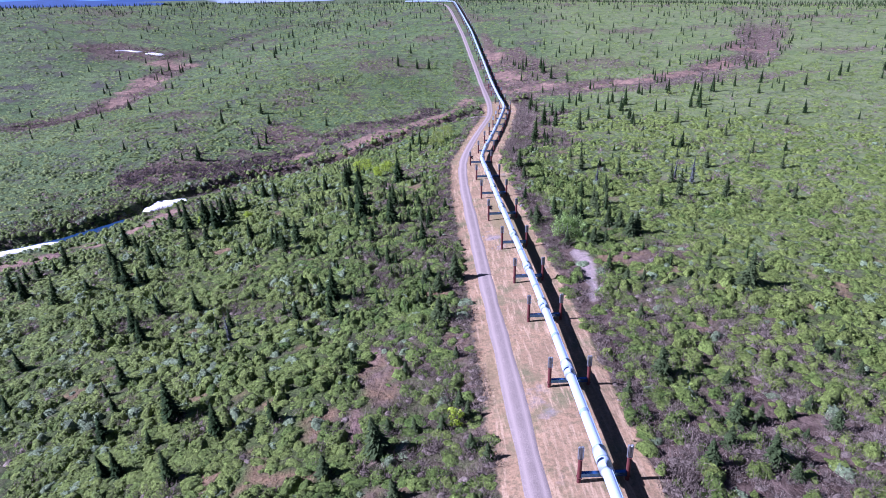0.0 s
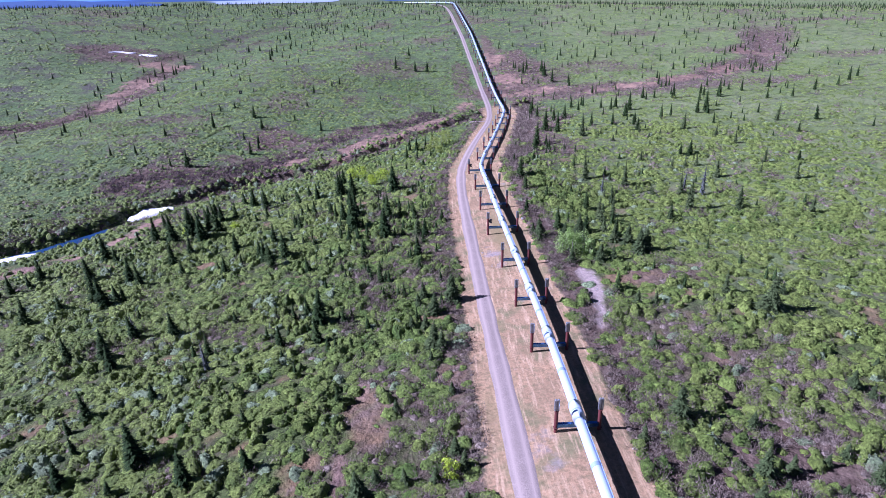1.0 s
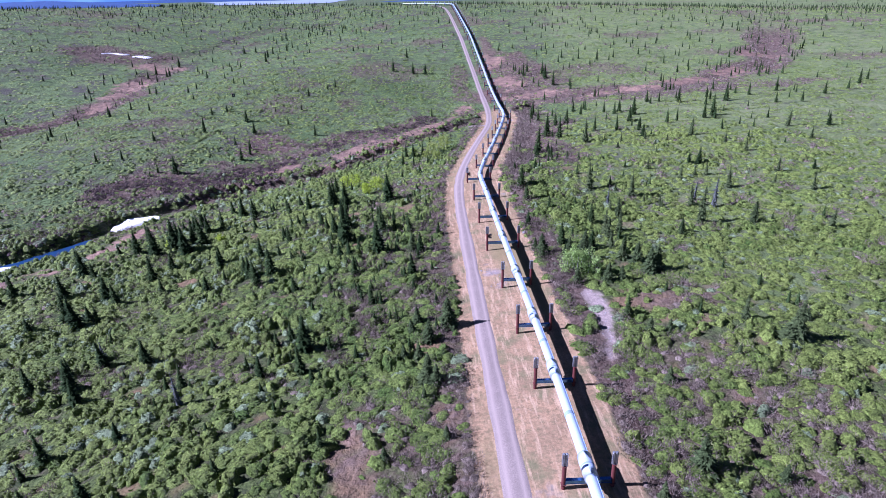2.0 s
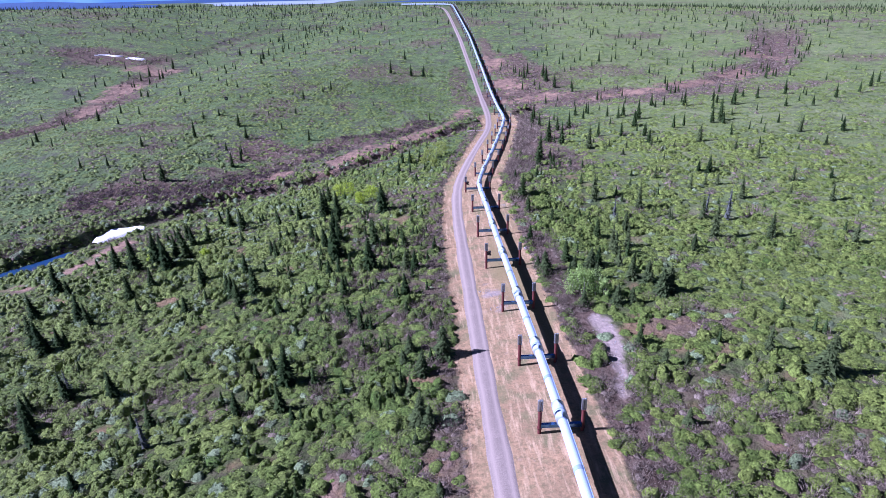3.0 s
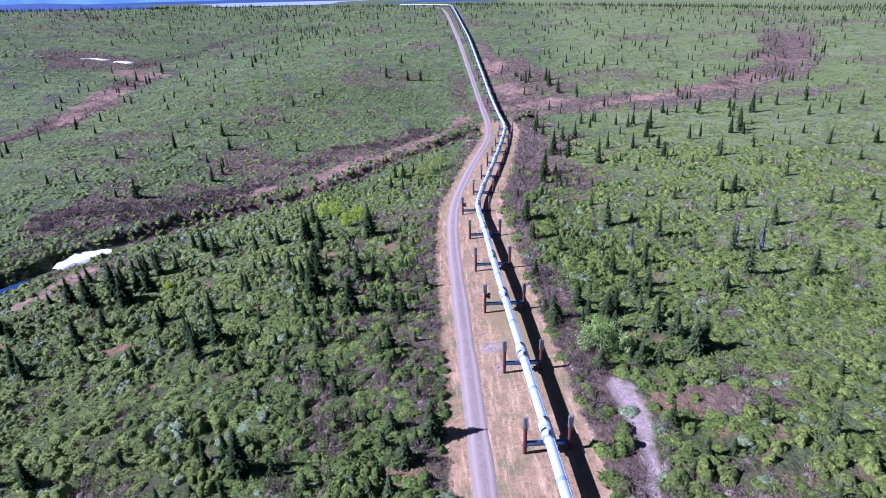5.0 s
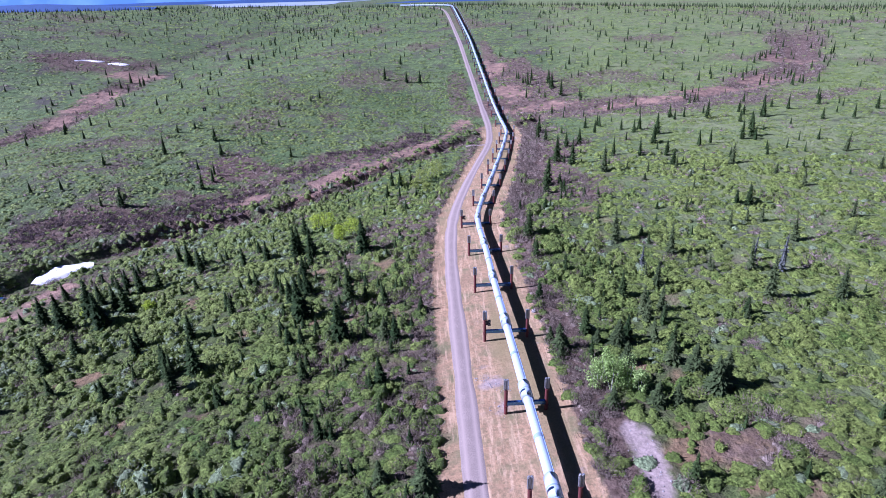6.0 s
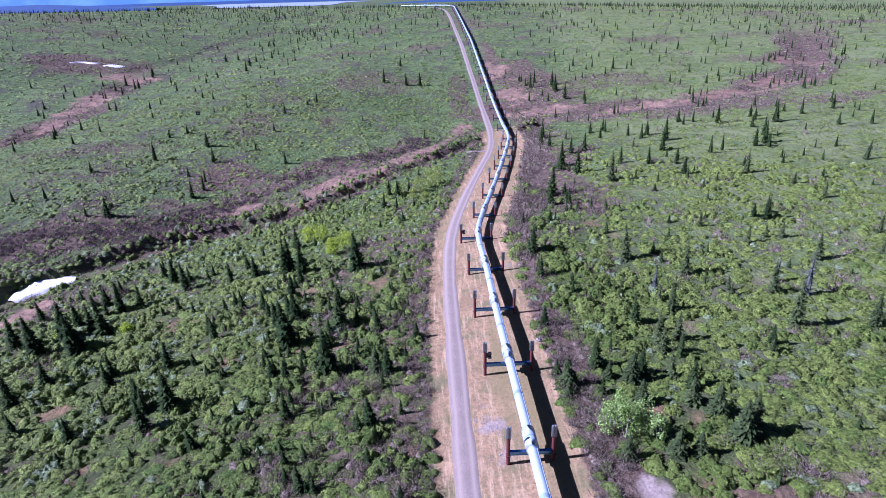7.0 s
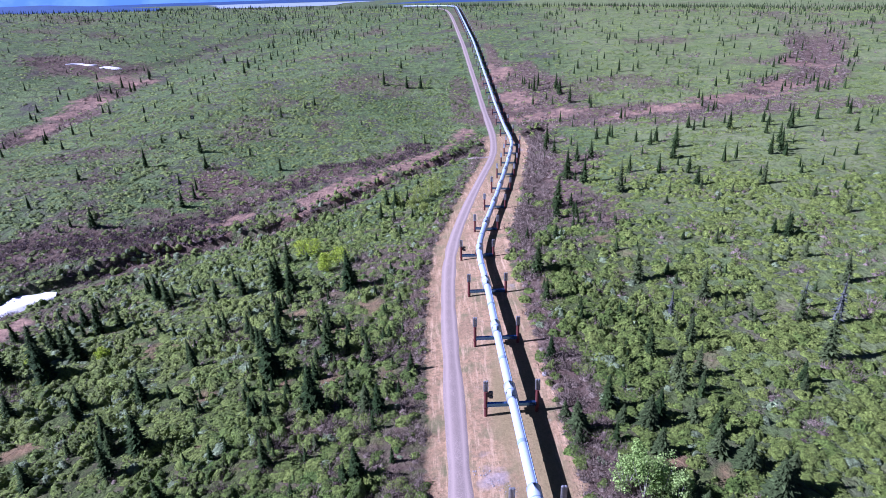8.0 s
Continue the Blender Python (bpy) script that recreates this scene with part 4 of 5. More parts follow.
# bare thickets of the far gullies
x, y = scatter(300, 720, 480, 0.075)
_, flats, bare = zones(x, y)
keep = clear_of(x, y, 4, 8) & (bare > 0.35 + 0.5 * rng.uniform(size=len(x))) & (off_line(x, y, CREEK) > 3) & (flats < 0.45)
plant("gully_scrub", BARE_FAR, x[keep], y[keep], rng.uniform(1.2, 2.4, keep.sum()), 0.8, TWIG, "leafless grey-purple willow in the far gullies", "shrubs")

# dark thickets on the banks of the creek
p = along(CREEK, 0.8)
d = unit(np.gradient(p[:, :2], axis=0))
for k, (name, shapes, mat, lo, hi, label) in enumerate((("bank_scrub", GREEN_MID, LEAF, 3.0, 8.0, "dark scrub along the creek banks"), ("bare_bank_scrub", BARE_MID, DARK_TWIG, 2.5, 11.0, "leafless dark purple thicket along the creek banks"),
                                                        ("bare_bank_scrub", BARE_MID, DARK_TWIG, 2.5, 7.0, "leafless dark purple thicket along the creek banks"),
                                                        ("bare_bank_scrub", BARE_MID, DARK_TWIG, 4.0, 15.0, "leafless dark purple thicket along the creek banks"), ("bare_bank_scrub", BARE_MID, DARK_TWIG, 9.0, 20.0, "leafless dark purple thicket along the creek banks"),
                                                        ("bare_bank_scrub", BARE_MID, DARK_TWIG, 6.0, 24.0, "leafless dark purple thicket along the creek banks"))):
    side = np.where(rng.uniform(size=len(p)) < 0.7, -1, 1) * rng.uniform(lo, hi, len(p))
    x, y = p[:, 0] + d[:, 1] * side, p[:, 1] - d[:, 0] * side
    snow = np.minimum(off_line(x, y, [(-104, 209), (-97, 218), (-91, 220)]), off_line(x, y, [(-139, 162), (-116, 179)]))
    keep = in_sight(x, y) & clear_of(x, y, 4, 8) & ((x < -58) | (rng.uniform(size=len(x)) < (0.5 if hi < 9 else 0.08))) & (snow > 5.5) & ((side < 0) | (x > -70))
    plant(name, shapes, x[keep], y[keep], rng.uniform(1.0, 2.1, keep.sum()), 0.85, mat, label, "shrubs")


# thickets on the slope beyond the creek; its shade is partly in their dark colour
x, y = rng.uniform(-130, 12, 10000), rng.uniform(222, 335, 10000)
keep = (off_line(x, y, SLOPE) + 12 * (patches(x, y, 26, 53) - 0.5) < 7) & (zones(x, y)[1] < 0.4) & (off_line(x, y, CREEK) > 6) & (patches(x, y, 9, 171) > 0.44)
plant("slope_scrub", BARE_MID, x[keep], y[keep], rng.uniform(0.9, 2.0, keep.sum()), 0.8, DARK_TWIG, "leafless purple thicket on the slope by the creek, some shade in its dark colour", "shrubs")

# dry grass on the strip
x, y = rng.uniform(6, 44, 34000), rng.uniform(42, 330, 34000)
near_road = off_line(x, y, ROAD)
keep = (zones(x, y)[0] > 0.6) & (near_road > 1.8) & (patches(x, y, 3, 37) > 0.36)
x, y = x[keep], y[keep]
TUFT = [thicket(7, 0.05) for _ in range(6)]
size = rng.uniform(0.18, 0.42, len(x))
v, tint = sow(TUFT, x, y, ground(x, y) - 0.08, size, size * 0.9)
tagged(new("dry_grass", triangle_mesh("dry_grass", v, tint, STALK)), "dry straw-coloured grass tufts beside the pipeline", "grass", kind="stuff")

# ---- spruces ----
# spruces: x, y, height
SPRUCES_A = [(-34.7, 58.3, 5.2), (-42.7, 61.0, 4.0), (-44.8, 61.4, 3.5), (-30.7, 65.9, 5.5), (-23.0, 67.2, 4.0), (-48.7, 69.3, 4.7), (-38.8, 71.1, 7.5), (-49.3, 74.9, 4.4), (-25.7, 76.3, 3.0), (-13.0, 79.5, 3.3), (-70.7, 80.9, 3.6), (-54.6, 82.1, 3.0), (-52.8, 84.6, 5.8), (-43.5, 87.3, 3.6), (-24.1, 93.7, 2.5), (-76.5, 94.3, 4.5), (-37.3, 94.5, 6.0), (-16.7, 95.8, 2.9), (-55.3, 98.3, 5.2), (-19.1, 99.3, 5.4), (-38.7, 99.5, 4.5), (-26.0, 99.8, 4.2), (-58.7, 102.6, 6.5), (-65.5, 102.7, 5.9), (54.3, 103.2, 4.9), (-50.6, 105.0, 2.0), (-19.8, 106.1, 7.6), (-61.1, 107.2, 4.4), (36.0, 107.4, 4.1), (-47.6, 107.6, 6.1), (-14.1, 107.6, 1.7), (-25.2, 109.0, 3.3)]
SPRUCES_B = [(-56.1, 109.5, 5.6), (-36.5, 109.8, 3.1), (-22.7, 110.1, 3.8), (-57.3, 111.9, 4.6), (-4.1, 113.4, 2.8), (-9.4, 121.1, 4.0), (-11.5, 122.9, 2.4), (-1.1, 123.9, 3.0), (-87.1, 124.4, 7.5), (-9.7, 126.5, 3.1), (-16.0, 127.9, 2.5), (-81.0, 128.3, 4.7), (-13.2, 128.5, 2.5), (-72.0, 129.5, 7.7), (-67.9, 130.1, 4.4), (-97.7, 130.1, 6.7), (-1.6, 131.6, 5.5), (-26.3, 131.8, 3.8), (-70.6, 132.2, 4.5), (-75.6, 132.6, 7.7), (43.2, 133.8, 4.9), (-14.2, 135.8, 4.7), (41.5, 136.4, 5.0), (-104.7, 136.6, 5.7), (-47.1, 137.6, 4.8), (-25.4, 137.8, 2.5), (-35.9, 137.9, 6.3), (37.6, 138.1, 4.4), (-14.1, 138.9, 3.3), (-49.2, 139.8, 3.3), (-68.5, 139.9, 6.0), (31.5, 140.7, 5.7)]
SPRUCES_C = [(-103.6, 140.8, 5.0), (58.4, 141.3, 3.3), (93.0, 141.8, 5.1), (-59.2, 142.7, 4.2), (-33.8, 142.8, 7.2), (45.2, 143.1, 3.9), (-38.3, 143.2, 4.7), (-72.4, 143.4, 6.6), (59.5, 143.5, 3.9), (-18.1, 143.5, 2.6), (42.6, 143.5, 4.8), (0.1, 144.5, 5.3), (-102.8, 144.5, 5.6), (-39.6, 144.5, 5.2), (-16.2, 145.6, 4.1), (-83.7, 146.2, 7.1), (42.8, 146.2, 5.9), (-18.5, 146.3, 4.6), (-9.6, 147.0, 8.6), (-41.1, 147.2, 4.9), (78.0, 147.2, 6.5), (-99.9, 147.3, 3.5), (46.5, 147.4, 5.3), (-17.0, 148.4, 3.5), (66.2, 148.8, 8.5), (-19.1, 149.5, 3.1), (-64.6, 150.8, 7.1), (-99.1, 151.4, 6.6), (37.5, 151.7, 2.2), (41.4, 153.1, 5.5), (-49.1, 153.7, 5.1), (26.2, 153.8, 4.2)]
SPRUCES_D = [(-21.7, 154.7, 2.0), (38.3, 154.8, 2.2), (-11.0, 156.0, 3.4), (48.7, 156.0, 5.7), (-49.8, 156.2, 5.2), (-35.2, 156.6, 2.6), (-39.9, 156.7, 5.5), (-62.4, 156.9, 5.2), (-82.7, 158.0, 4.6), (-18.5, 158.1, 9.5), (-2.4, 159.4, 5.1), (47.8, 159.6, 3.8), (68.4, 160.1, 6.4), (61.0, 160.2, 2.8), (-86.6, 160.6, 7.7), (61.3, 162.0, 3.3), (-20.3, 162.0, 4.6), (-9.8, 162.5, 7.7), (48.1, 163.3, 6.1), (-3.4, 163.4, 3.1), (70.7, 164.0, 6.2), (57.8, 164.4, 2.9), (33.4, 164.6, 3.1), (102.8, 165.7, 5.1), (-34.5, 165.7, 5.0), (-22.2, 166.6, 5.8), (-62.6, 168.1, 8.5), (-7.0, 168.1, 3.9), (-19.1, 168.4, 6.1), (56.1, 169.0, 7.4), (-71.7, 169.9, 9.5), (-36.6, 169.9, 4.0)]
SPRUCES_E = [(-63.7, 169.9, 7.4), (-20.7, 170.7, 4.9), (95.3, 171.0, 3.8), (83.3, 171.6, 6.0), (-25.5, 172.2, 4.0), (-11.2, 172.4, 4.3), (28.9, 172.9, 4.7), (-37.1, 173.5, 2.0), (-78.5, 173.9, 7.4), (-84.4, 175.4, 3.1), (-60.5, 175.5, 9.5), (-68.8, 175.6, 9.5), (-27.5, 176.1, 4.5), (-63.8, 177.1, 7.4), (47.2, 177.7, 7.9), (-32.5, 178.3, 5.0), (-36.3, 178.4, 3.6), (-22.3, 179.5, 5.7), (101.3, 180.6, 5.1), (111.7, 180.6, 3.3), (73.8, 180.9, 4.5), (81.5, 182.0, 4.1), (-51.1, 182.1, 2.4), (-35.3, 182.2, 3.1), (-47.7, 182.5, 4.1), (78.7, 183.0, 3.3), (-70.7, 183.4, 5.5), (29.0, 183.5, 6.9), (-29.4, 184.2, 2.8), (-22.6, 185.2, 3.4), (-26.7, 185.9, 2.2), (-66.5, 187.6, 3.6)]
SPRUCES_F = [(-22.0, 187.8, 4.8), (-81.4, 187.9, 5.3), (-63.9, 189.1, 6.2), (-26.0, 189.6, 2.9), (-9.2, 189.8, 9.5), (-59.8, 190.2, 6.2), (67.7, 190.8, 3.9), (83.3, 191.6, 5.2), (81.0, 193.1, 3.5), (-22.9, 194.0, 8.1), (-73.1, 194.3, 3.5), (-69.9, 194.4, 5.1), (84.9, 194.8, 4.6), (-1.0, 195.7, 2.8), (-40.8, 196.9, 3.8), (-68.5, 197.1, 5.3), (-52.0, 197.5, 7.6), (-35.0, 197.7, 5.3), (-27.4, 197.8, 7.9), (-77.5, 198.0, 3.4), (-72.3, 198.0, 3.9), (-27.3, 200.3, 8.0), (-53.7, 200.4, 6.5), (-47.4, 200.4, 3.4), (35.9, 200.6, 3.3), (-42.4, 201.5, 4.2), (-70.0, 201.9, 3.9), (102.9, 202.6, 4.5), (-53.2, 203.1, 4.7), (74.9, 203.8, 2.9), (-38.9, 205.0, 3.9), (-47.8, 205.2, 3.0)]
SPRUCES_G = [(-58.1, 205.5, 6.6), (47.2, 206.3, 3.4), (44.1, 207.4, 3.0), (-62.3, 209.8, 4.9), (-52.2, 210.7, 2.5), (129.4, 212.2, 4.1), (101.0, 212.8, 3.4), (-63.8, 213.2, 4.4), (43.4, 213.2, 3.8), (38.9, 214.9, 5.3), (-28.6, 215.3, 6.8), (43.4, 216.5, 3.5), (83.9, 219.3, 3.0), (69.2, 222.2, 4.0), (44.2, 223.2, 4.1), (94.0, 223.9, 6.7), (40.7, 224.1, 9.5), (-0.3, 224.2, 2.9), (78.2, 224.5, 3.7), (78.8, 228.2, 5.2), (145.6, 228.9, 5.0), (65.7, 229.9, 3.2), (59.0, 230.3, 9.0), (132.0, 231.4, 6.4), (97.4, 232.0, 3.4), (-24.7, 233.7, 2.8), (2.5, 235.2, 3.9), (-12.5, 239.9, 3.2), (81.3, 240.8, 5.2), (-6.8, 241.3, 5.8), (-19.4, 241.4, 2.9), (74.0, 243.8, 6.7)]
SPRUCES_H = [(52.7, 244.8, 9.4), (83.2, 244.9, 4.7), (133.0, 246.8, 4.3), (75.1, 247.0, 4.5), (-105.0, 248.3, 3.0), (67.1, 248.9, 6.5), (-3.1, 250.4, 6.9), (0.6, 251.1, 6.0), (-103.1, 251.5, 3.9), (-96.6, 252.0, 7.6), (115.0, 252.5, 4.9), (49.0, 252.6, 7.0), (-6.0, 254.0, 6.1), (111.8, 254.5, 7.2), (116.3, 257.1, 8.1), (50.4, 257.3, 9.5), (83.6, 258.7, 7.4), (120.3, 265.7, 7.9), (-74.8, 267.6, 7.1), (3.5, 269.4, 3.8), (136.9, 270.1, 3.1), (56.9, 273.0, 7.0), (61.7, 273.4, 7.9), (150.4, 273.6, 5.0), (90.1, 273.9, 9.5), (-72.9, 274.1, 6.3), (123.5, 280.3, 5.1), (-11.9, 282.7, 2.8), (84.8, 283.2, 6.2), (177.8, 284.4, 6.7), (134.4, 285.0, 9.1), (-135.9, 285.5, 2.4)]
SPRUCES_I = [(-82.2, 286.1, 4.5), (-117.4, 286.2, 5.5), (87.8, 286.3, 6.7), (82.7, 292.1, 5.5), (116.3, 292.1, 8.4), (130.6, 292.3, 5.0), (-107.5, 292.9, 3.1), (53.3, 293.7, 6.6), (149.2, 294.4, 7.0), (105.2, 296.4, 4.9), (131.4, 297.8, 5.5), (110.2, 299.6, 5.6), (51.3, 300.2, 7.8), (-49.3, 300.6, 5.8), (-77.3, 300.7, 6.9), (165.4, 301.1, 6.6), (146.7, 302.1, 4.1), (-173.0, 302.7, 4.7), (-100.8, 302.8, 9.0), (105.7, 303.0, 6.3), (208.7, 307.8, 8.5), (73.0, 310.0, 5.9), (78.1, 310.2, 5.9), (-176.8, 312.3, 6.8), (149.8, 313.6, 4.3), (172.4, 313.6, 6.2), (54.5, 315.2, 8.2), (239.1, 318.4, 7.5), (-85.4, 319.3, 7.3), (220.7, 319.7, 6.8), (-106.5, 333.9, 4.5), (-100.2, 338.5, 4.5)]
SPRUCES_J = [(-62.6, 342.3, 4.1), (-166.3, 350.3, 5.5), (-24.4, 362.0, 3.0), (-172.5, 362.1, 6.5), (83.8, 363.9, 5.6), (-161.2, 365.2, 6.5), (-97.2, 368.7, 3.1), (-63.1, 369.2, 5.7), (-83.3, 376.8, 3.4), (76.8, 378.0, 9.1), (-54.9, 386.3, 3.8), (75.3, 396.1, 9.5), (-136.3, 401.6, 4.8), (-163.2, 406.9, 6.1), (75.8, 407.9, 9.5), (64.0, 408.0, 9.5), (-206.7, 412.7, 5.0), (-169.9, 413.0, 5.6), (67.7, 417.6, 8.0), (-213.8, 419.6, 5.1), (122.6, 427.1, 5.0), (115.1, 428.8, 8.1), (3.0, 430.1, 8.3), (-5.0, 430.5, 8.3), (-18.0, 434.4, 9.5), (-218.8, 434.8, 5.8), (94.5, 441.1, 6.8), (-144.1, 446.4, 6.0), (-134.6, 472.2, 4.7), (-183.2, 477.7, 8.6), (-9.9, 480.1, 7.5), (-185.0, 487.3, 7.4)]
SPRUCES_K = [(-201.8, 489.4, 7.8), (-205.0, 512.7, 9.5), (-119.9, 513.8, 9.5), (-196.8, 524.5, 4.5), (-194.5, 533.8, 9.5), (-197.7, 542.8, 7.0), (-126.0, 546.8, 9.4), (-172.9, 551.2, 6.2), (-126.7, 569.4, 7.7), (-117.0, 581.1, 7.0), (-154.9, 583.9, 7.5), (-145.6, 586.7, 6.3), (-115.2, 597.2, 6.6)]
BUSHY_A = [(41.7, 49.6, 2.5), (-5.0, 50.1, 2.8), (32.4, 51.4, 3.9), (40.3, 52.1, 4.5), (6.3, 54.5, 2.5), (36.3, 55.2, 3.2), (-14.1, 55.7, 3.3), (40.1, 56.9, 2.6), (4.4, 57.0, 2.5), (-7.5, 58.8, 5.5), (52.5, 59.0, 3.5), (39.5, 60.2, 4.2), (43.5, 61.3, 2.6), (0.8, 61.8, 2.6), (48.4, 62.4, 2.0), (-2.8, 62.6, 2.2), (-6.3, 62.8, 2.5), (4.3, 63.3, 2.9), (51.4, 63.4, 2.5), (26.8, 65.4, 2.5), (3.5, 66.1, 3.0), (42.4, 69.0, 2.6), (33.2, 70.2, 5.0), (63.6, 71.0, 2.1), (61.9, 74.0, 2.7), (-4.3, 75.8, 2.4), (60.8, 76.6, 3.4), (3.6, 78.7, 2.0), (66.8, 80.6, 2.0), (36.4, 88.8, 2.7), (2.4, 91.0, 3.6), (1.1, 92.3, 4.6)]
BUSHY_B = [(48.7, 93.5, 2.2), (59.3, 97.3, 6.5), (-0.1, 99.5, 3.0), (-2.5, 99.8, 2.5), (37.7, 101.4, 3.2), (65.0, 103.3, 2.1), (1.4, 104.4, 4.1), (-1.2, 107.5, 3.0), (4.9, 108.9, 5.7), (-0.4, 111.4, 3.1), (39.1, 120.8, 3.4), (30.5, 121.1, 3.4), (36.4, 121.2, 4.0), (45.2, 122.7, 5.6), (46.5, 123.8, 5.6), (44.0, 127.5, 5.0), (42.0, 130.6, 3.9), (35.4, 131.2, 3.5), (26.1, 134.0, 2.8), (26.6, 136.3, 5.0), (35.5, 136.6, 4.5), (32.5, 137.6, 2.8), (25.5, 139.4, 2.7), (-1.8, 145.6, 4.5)]


def spruce_crown(levels, arms, blades, slim, ragged, core=8):
    """A narrow crown one metre high: whorls of drooping boughs round a dark heart, each of a few needle sprays."""
    out = []
    for k in range(core):
        a, b = 2 * math.pi * k / core, 2 * math.pi * (k + 1) / core
        out += [np.array([math.cos(a) * slim * 0.55, math.sin(a) * slim * 0.55, 0.07]), np.array([math.cos(b) * slim * 0.55, math.sin(b) * slim * 0.55, 0.07]), np.array([0, 0, 0.9])]
    for k in range(levels):
        f = (k + rng.uniform(0, 0.8)) / levels
        h = 0.06 + 0.92 * f
        reach = slim * (1 - f) ** 0.85 * rng.uniform(1 - ragged, 1 + ragged) + 0.014
        a = rng.uniform(0, 2 * math.pi) + np.arange(arms) * 2 * math.pi / arms + rng.normal(0, 0.25, arms)
        for ang in a:
            r = reach * rng.uniform(0.7, 1.2)
            d = np.array([math.cos(ang), math.sin(ang), -0.35])
            root = np.array([0, 0, h])
            tip = root + d * r
            side = np.array([-math.sin(ang), math.cos(ang), 0])
            for b in range(blades):
                t0, t1 = b / blades * 0.8, (b + 1) / blades
                p0, p1 = root * (1 - t0) + tip * t0, root * (1 - t1) + tip * t1
                w = r * 0.36 * (1.15 - t0)
                one = side * w + np.array([0, 0, rng.normal(0, 0.3) * w - 0.3 * w])
                two = -side * w + np.array([0, 0, rng.normal(0, 0.3) * w - 0.3 * w])
                out += [p0 + one * 0.6, p0 + two, p1] if b % 2 else [p0 + one, p0 + two * 0.6, p1]
    return np.array(out)


def spruce(crown_shape, mat, label):
    ob = tagged(new("spruce_tree"), label, "tree", "spruces on the tundra")
    bm = bmesh.new()
    cylinder(bm, 0, 0, -0.04, 0.97, 0.017, 0.003, sides=6)
    part("trunk", bm, BARK, ob)
    crown = new("crown", triangle_mesh("crown", crown_shape, np.full(len(crown_shape), rng.uniform(0, 1)), mat))
    crown.parent = ob
    return ob


KINDS = [spruce(spruce_crown(32, 12, 3, rng.uniform(0.18, 0.25), 0.32), NEEDLE, "slender dark green spruce among willow scrub") for _ in range(7)]
KINDS += [spruce(spruce_crown(28, 15, 3, 0.30, 0.35), FIR_PALE, "bushy young pale green spruce in the scrub") for _ in range(3)]
KINDS_PALE = [spruce(spruce_crown(28, 11, 3, rng.uniform(0.15, 0.20), 0.4), FIR_PALE, "slender grey-green spruce on the shrubby meadow") for _ in range(4)]
KINDS += [spruce(spruce_crown(14, 6, 2, 0.13, 0.5, 5), GREY_FIR, "sparse grey half-dead spruce in the scrub")]
placed = []


def stand(kind, x, y, h):
    lean = rng.normal(0, 2.2, 2)
    windward = -4.5 if x < 0 else 0.0  # the stands on the creek side lean a little
    m = pose(x, y, float(ground(x, y)), 0, windward, 0) @ pose(0, 0, 0, lean[0], lean[1], rng.uniform(0, 360)) @ Matrix.Diagonal((h, h, h, 1))
    if kind in placed:
        copy_thing(kind, m @ Matrix.Diagonal((*[1 / v for v in kind.scale], 1)))
    else:
        kind.matrix_world = m
        placed.append(kind)


seen_spots, distant = [], []
stand(KINDS[10], 73.5, 158.6, 9.0)
for x, y, h in SPRUCES_A + SPRUCES_B + SPRUCES_C + SPRUCES_D + SPRUCES_E + SPRUCES_F + SPRUCES_G + SPRUCES_H + SPRUCES_I + SPRUCES_J + SPRUCES_K:
    seen_spots.append((x, y))
    meadow = x > 26 and 95 < y < 260 and x > 34 + 0.05 * y
    kind = KINDS[10] if rng.uniform() < 0.03 else KINDS_PALE[rng.integers(0, 4)] if meadow and rng.uniform() < 0.85 else KINDS[rng.integers(0, 7)]
    if y < 232:
        stand(kind, x, y, h * 1.04)
    else:
        distant.append((x, y, h * 1.04))
for x, y, h in BUSHY_A + BUSHY_B:
    seen_spots.append((x, y))
    stand(KINDS[rng.integers(7, 10)], x, y, h * 1.12)

# more young spruces in the near thickets
x, y = scatter(40, 230, 160, 0.02)
crowd = smooth(patches(x, y, 28, 15), 0.42, 0.6)
by_track = (x < 4) & (x > -32) & (y > 85) & (y < 190)
keep = clear_of(x, y, 3.4, 8) & ~in_pit(x, y) & (off_line(x, y, CREEK) > 6) & (rng.uniform(size=len(x)) < 0.02 + 0.30 * by_track + 0.10 * crowd * (x > 26) * (x < 60))
spots = np.array(seen_spots)
extra = 0
for px, py in zip(x[keep], y[keep]):
    if extra >= 40:
        break
    if np.min(np.hypot(spots[:, 0] - px, spots[:, 1] - py)) < 2.5:
        continue
    young = rng.uniform() < 0.5
    stand(KINDS[rng.integers(7, 10) if young else rng.integers(0, 7)], px, py, rng.uniform(1.6, 2.8) if young else rng.uniform(2.0, 3.6))
    extra += 1
for kind in KINDS + KINDS_PALE:
    if kind not in placed:
        stand(kind, rng.uniform(-40, -10), rng.uniform(80, 150), rng.uniform(3, 4))

# spruces beyond the bend
DISTANT = [spruce_crown(18, 8, 2, rng.uniform(0.15, 0.24), 0.35, 6) for _ in range(8)]
x, y, h = np.array(distant).T
v, tint = sow(DISTANT, x, y, ground(x, y) - 0.1, h, h)
tagged(new("distant_spruces", triangle_mesh("distant_spruces", v, tint, NEEDLE)), "dark slender spruces on the slopes beyond the bend", "trees", kind="stuff")

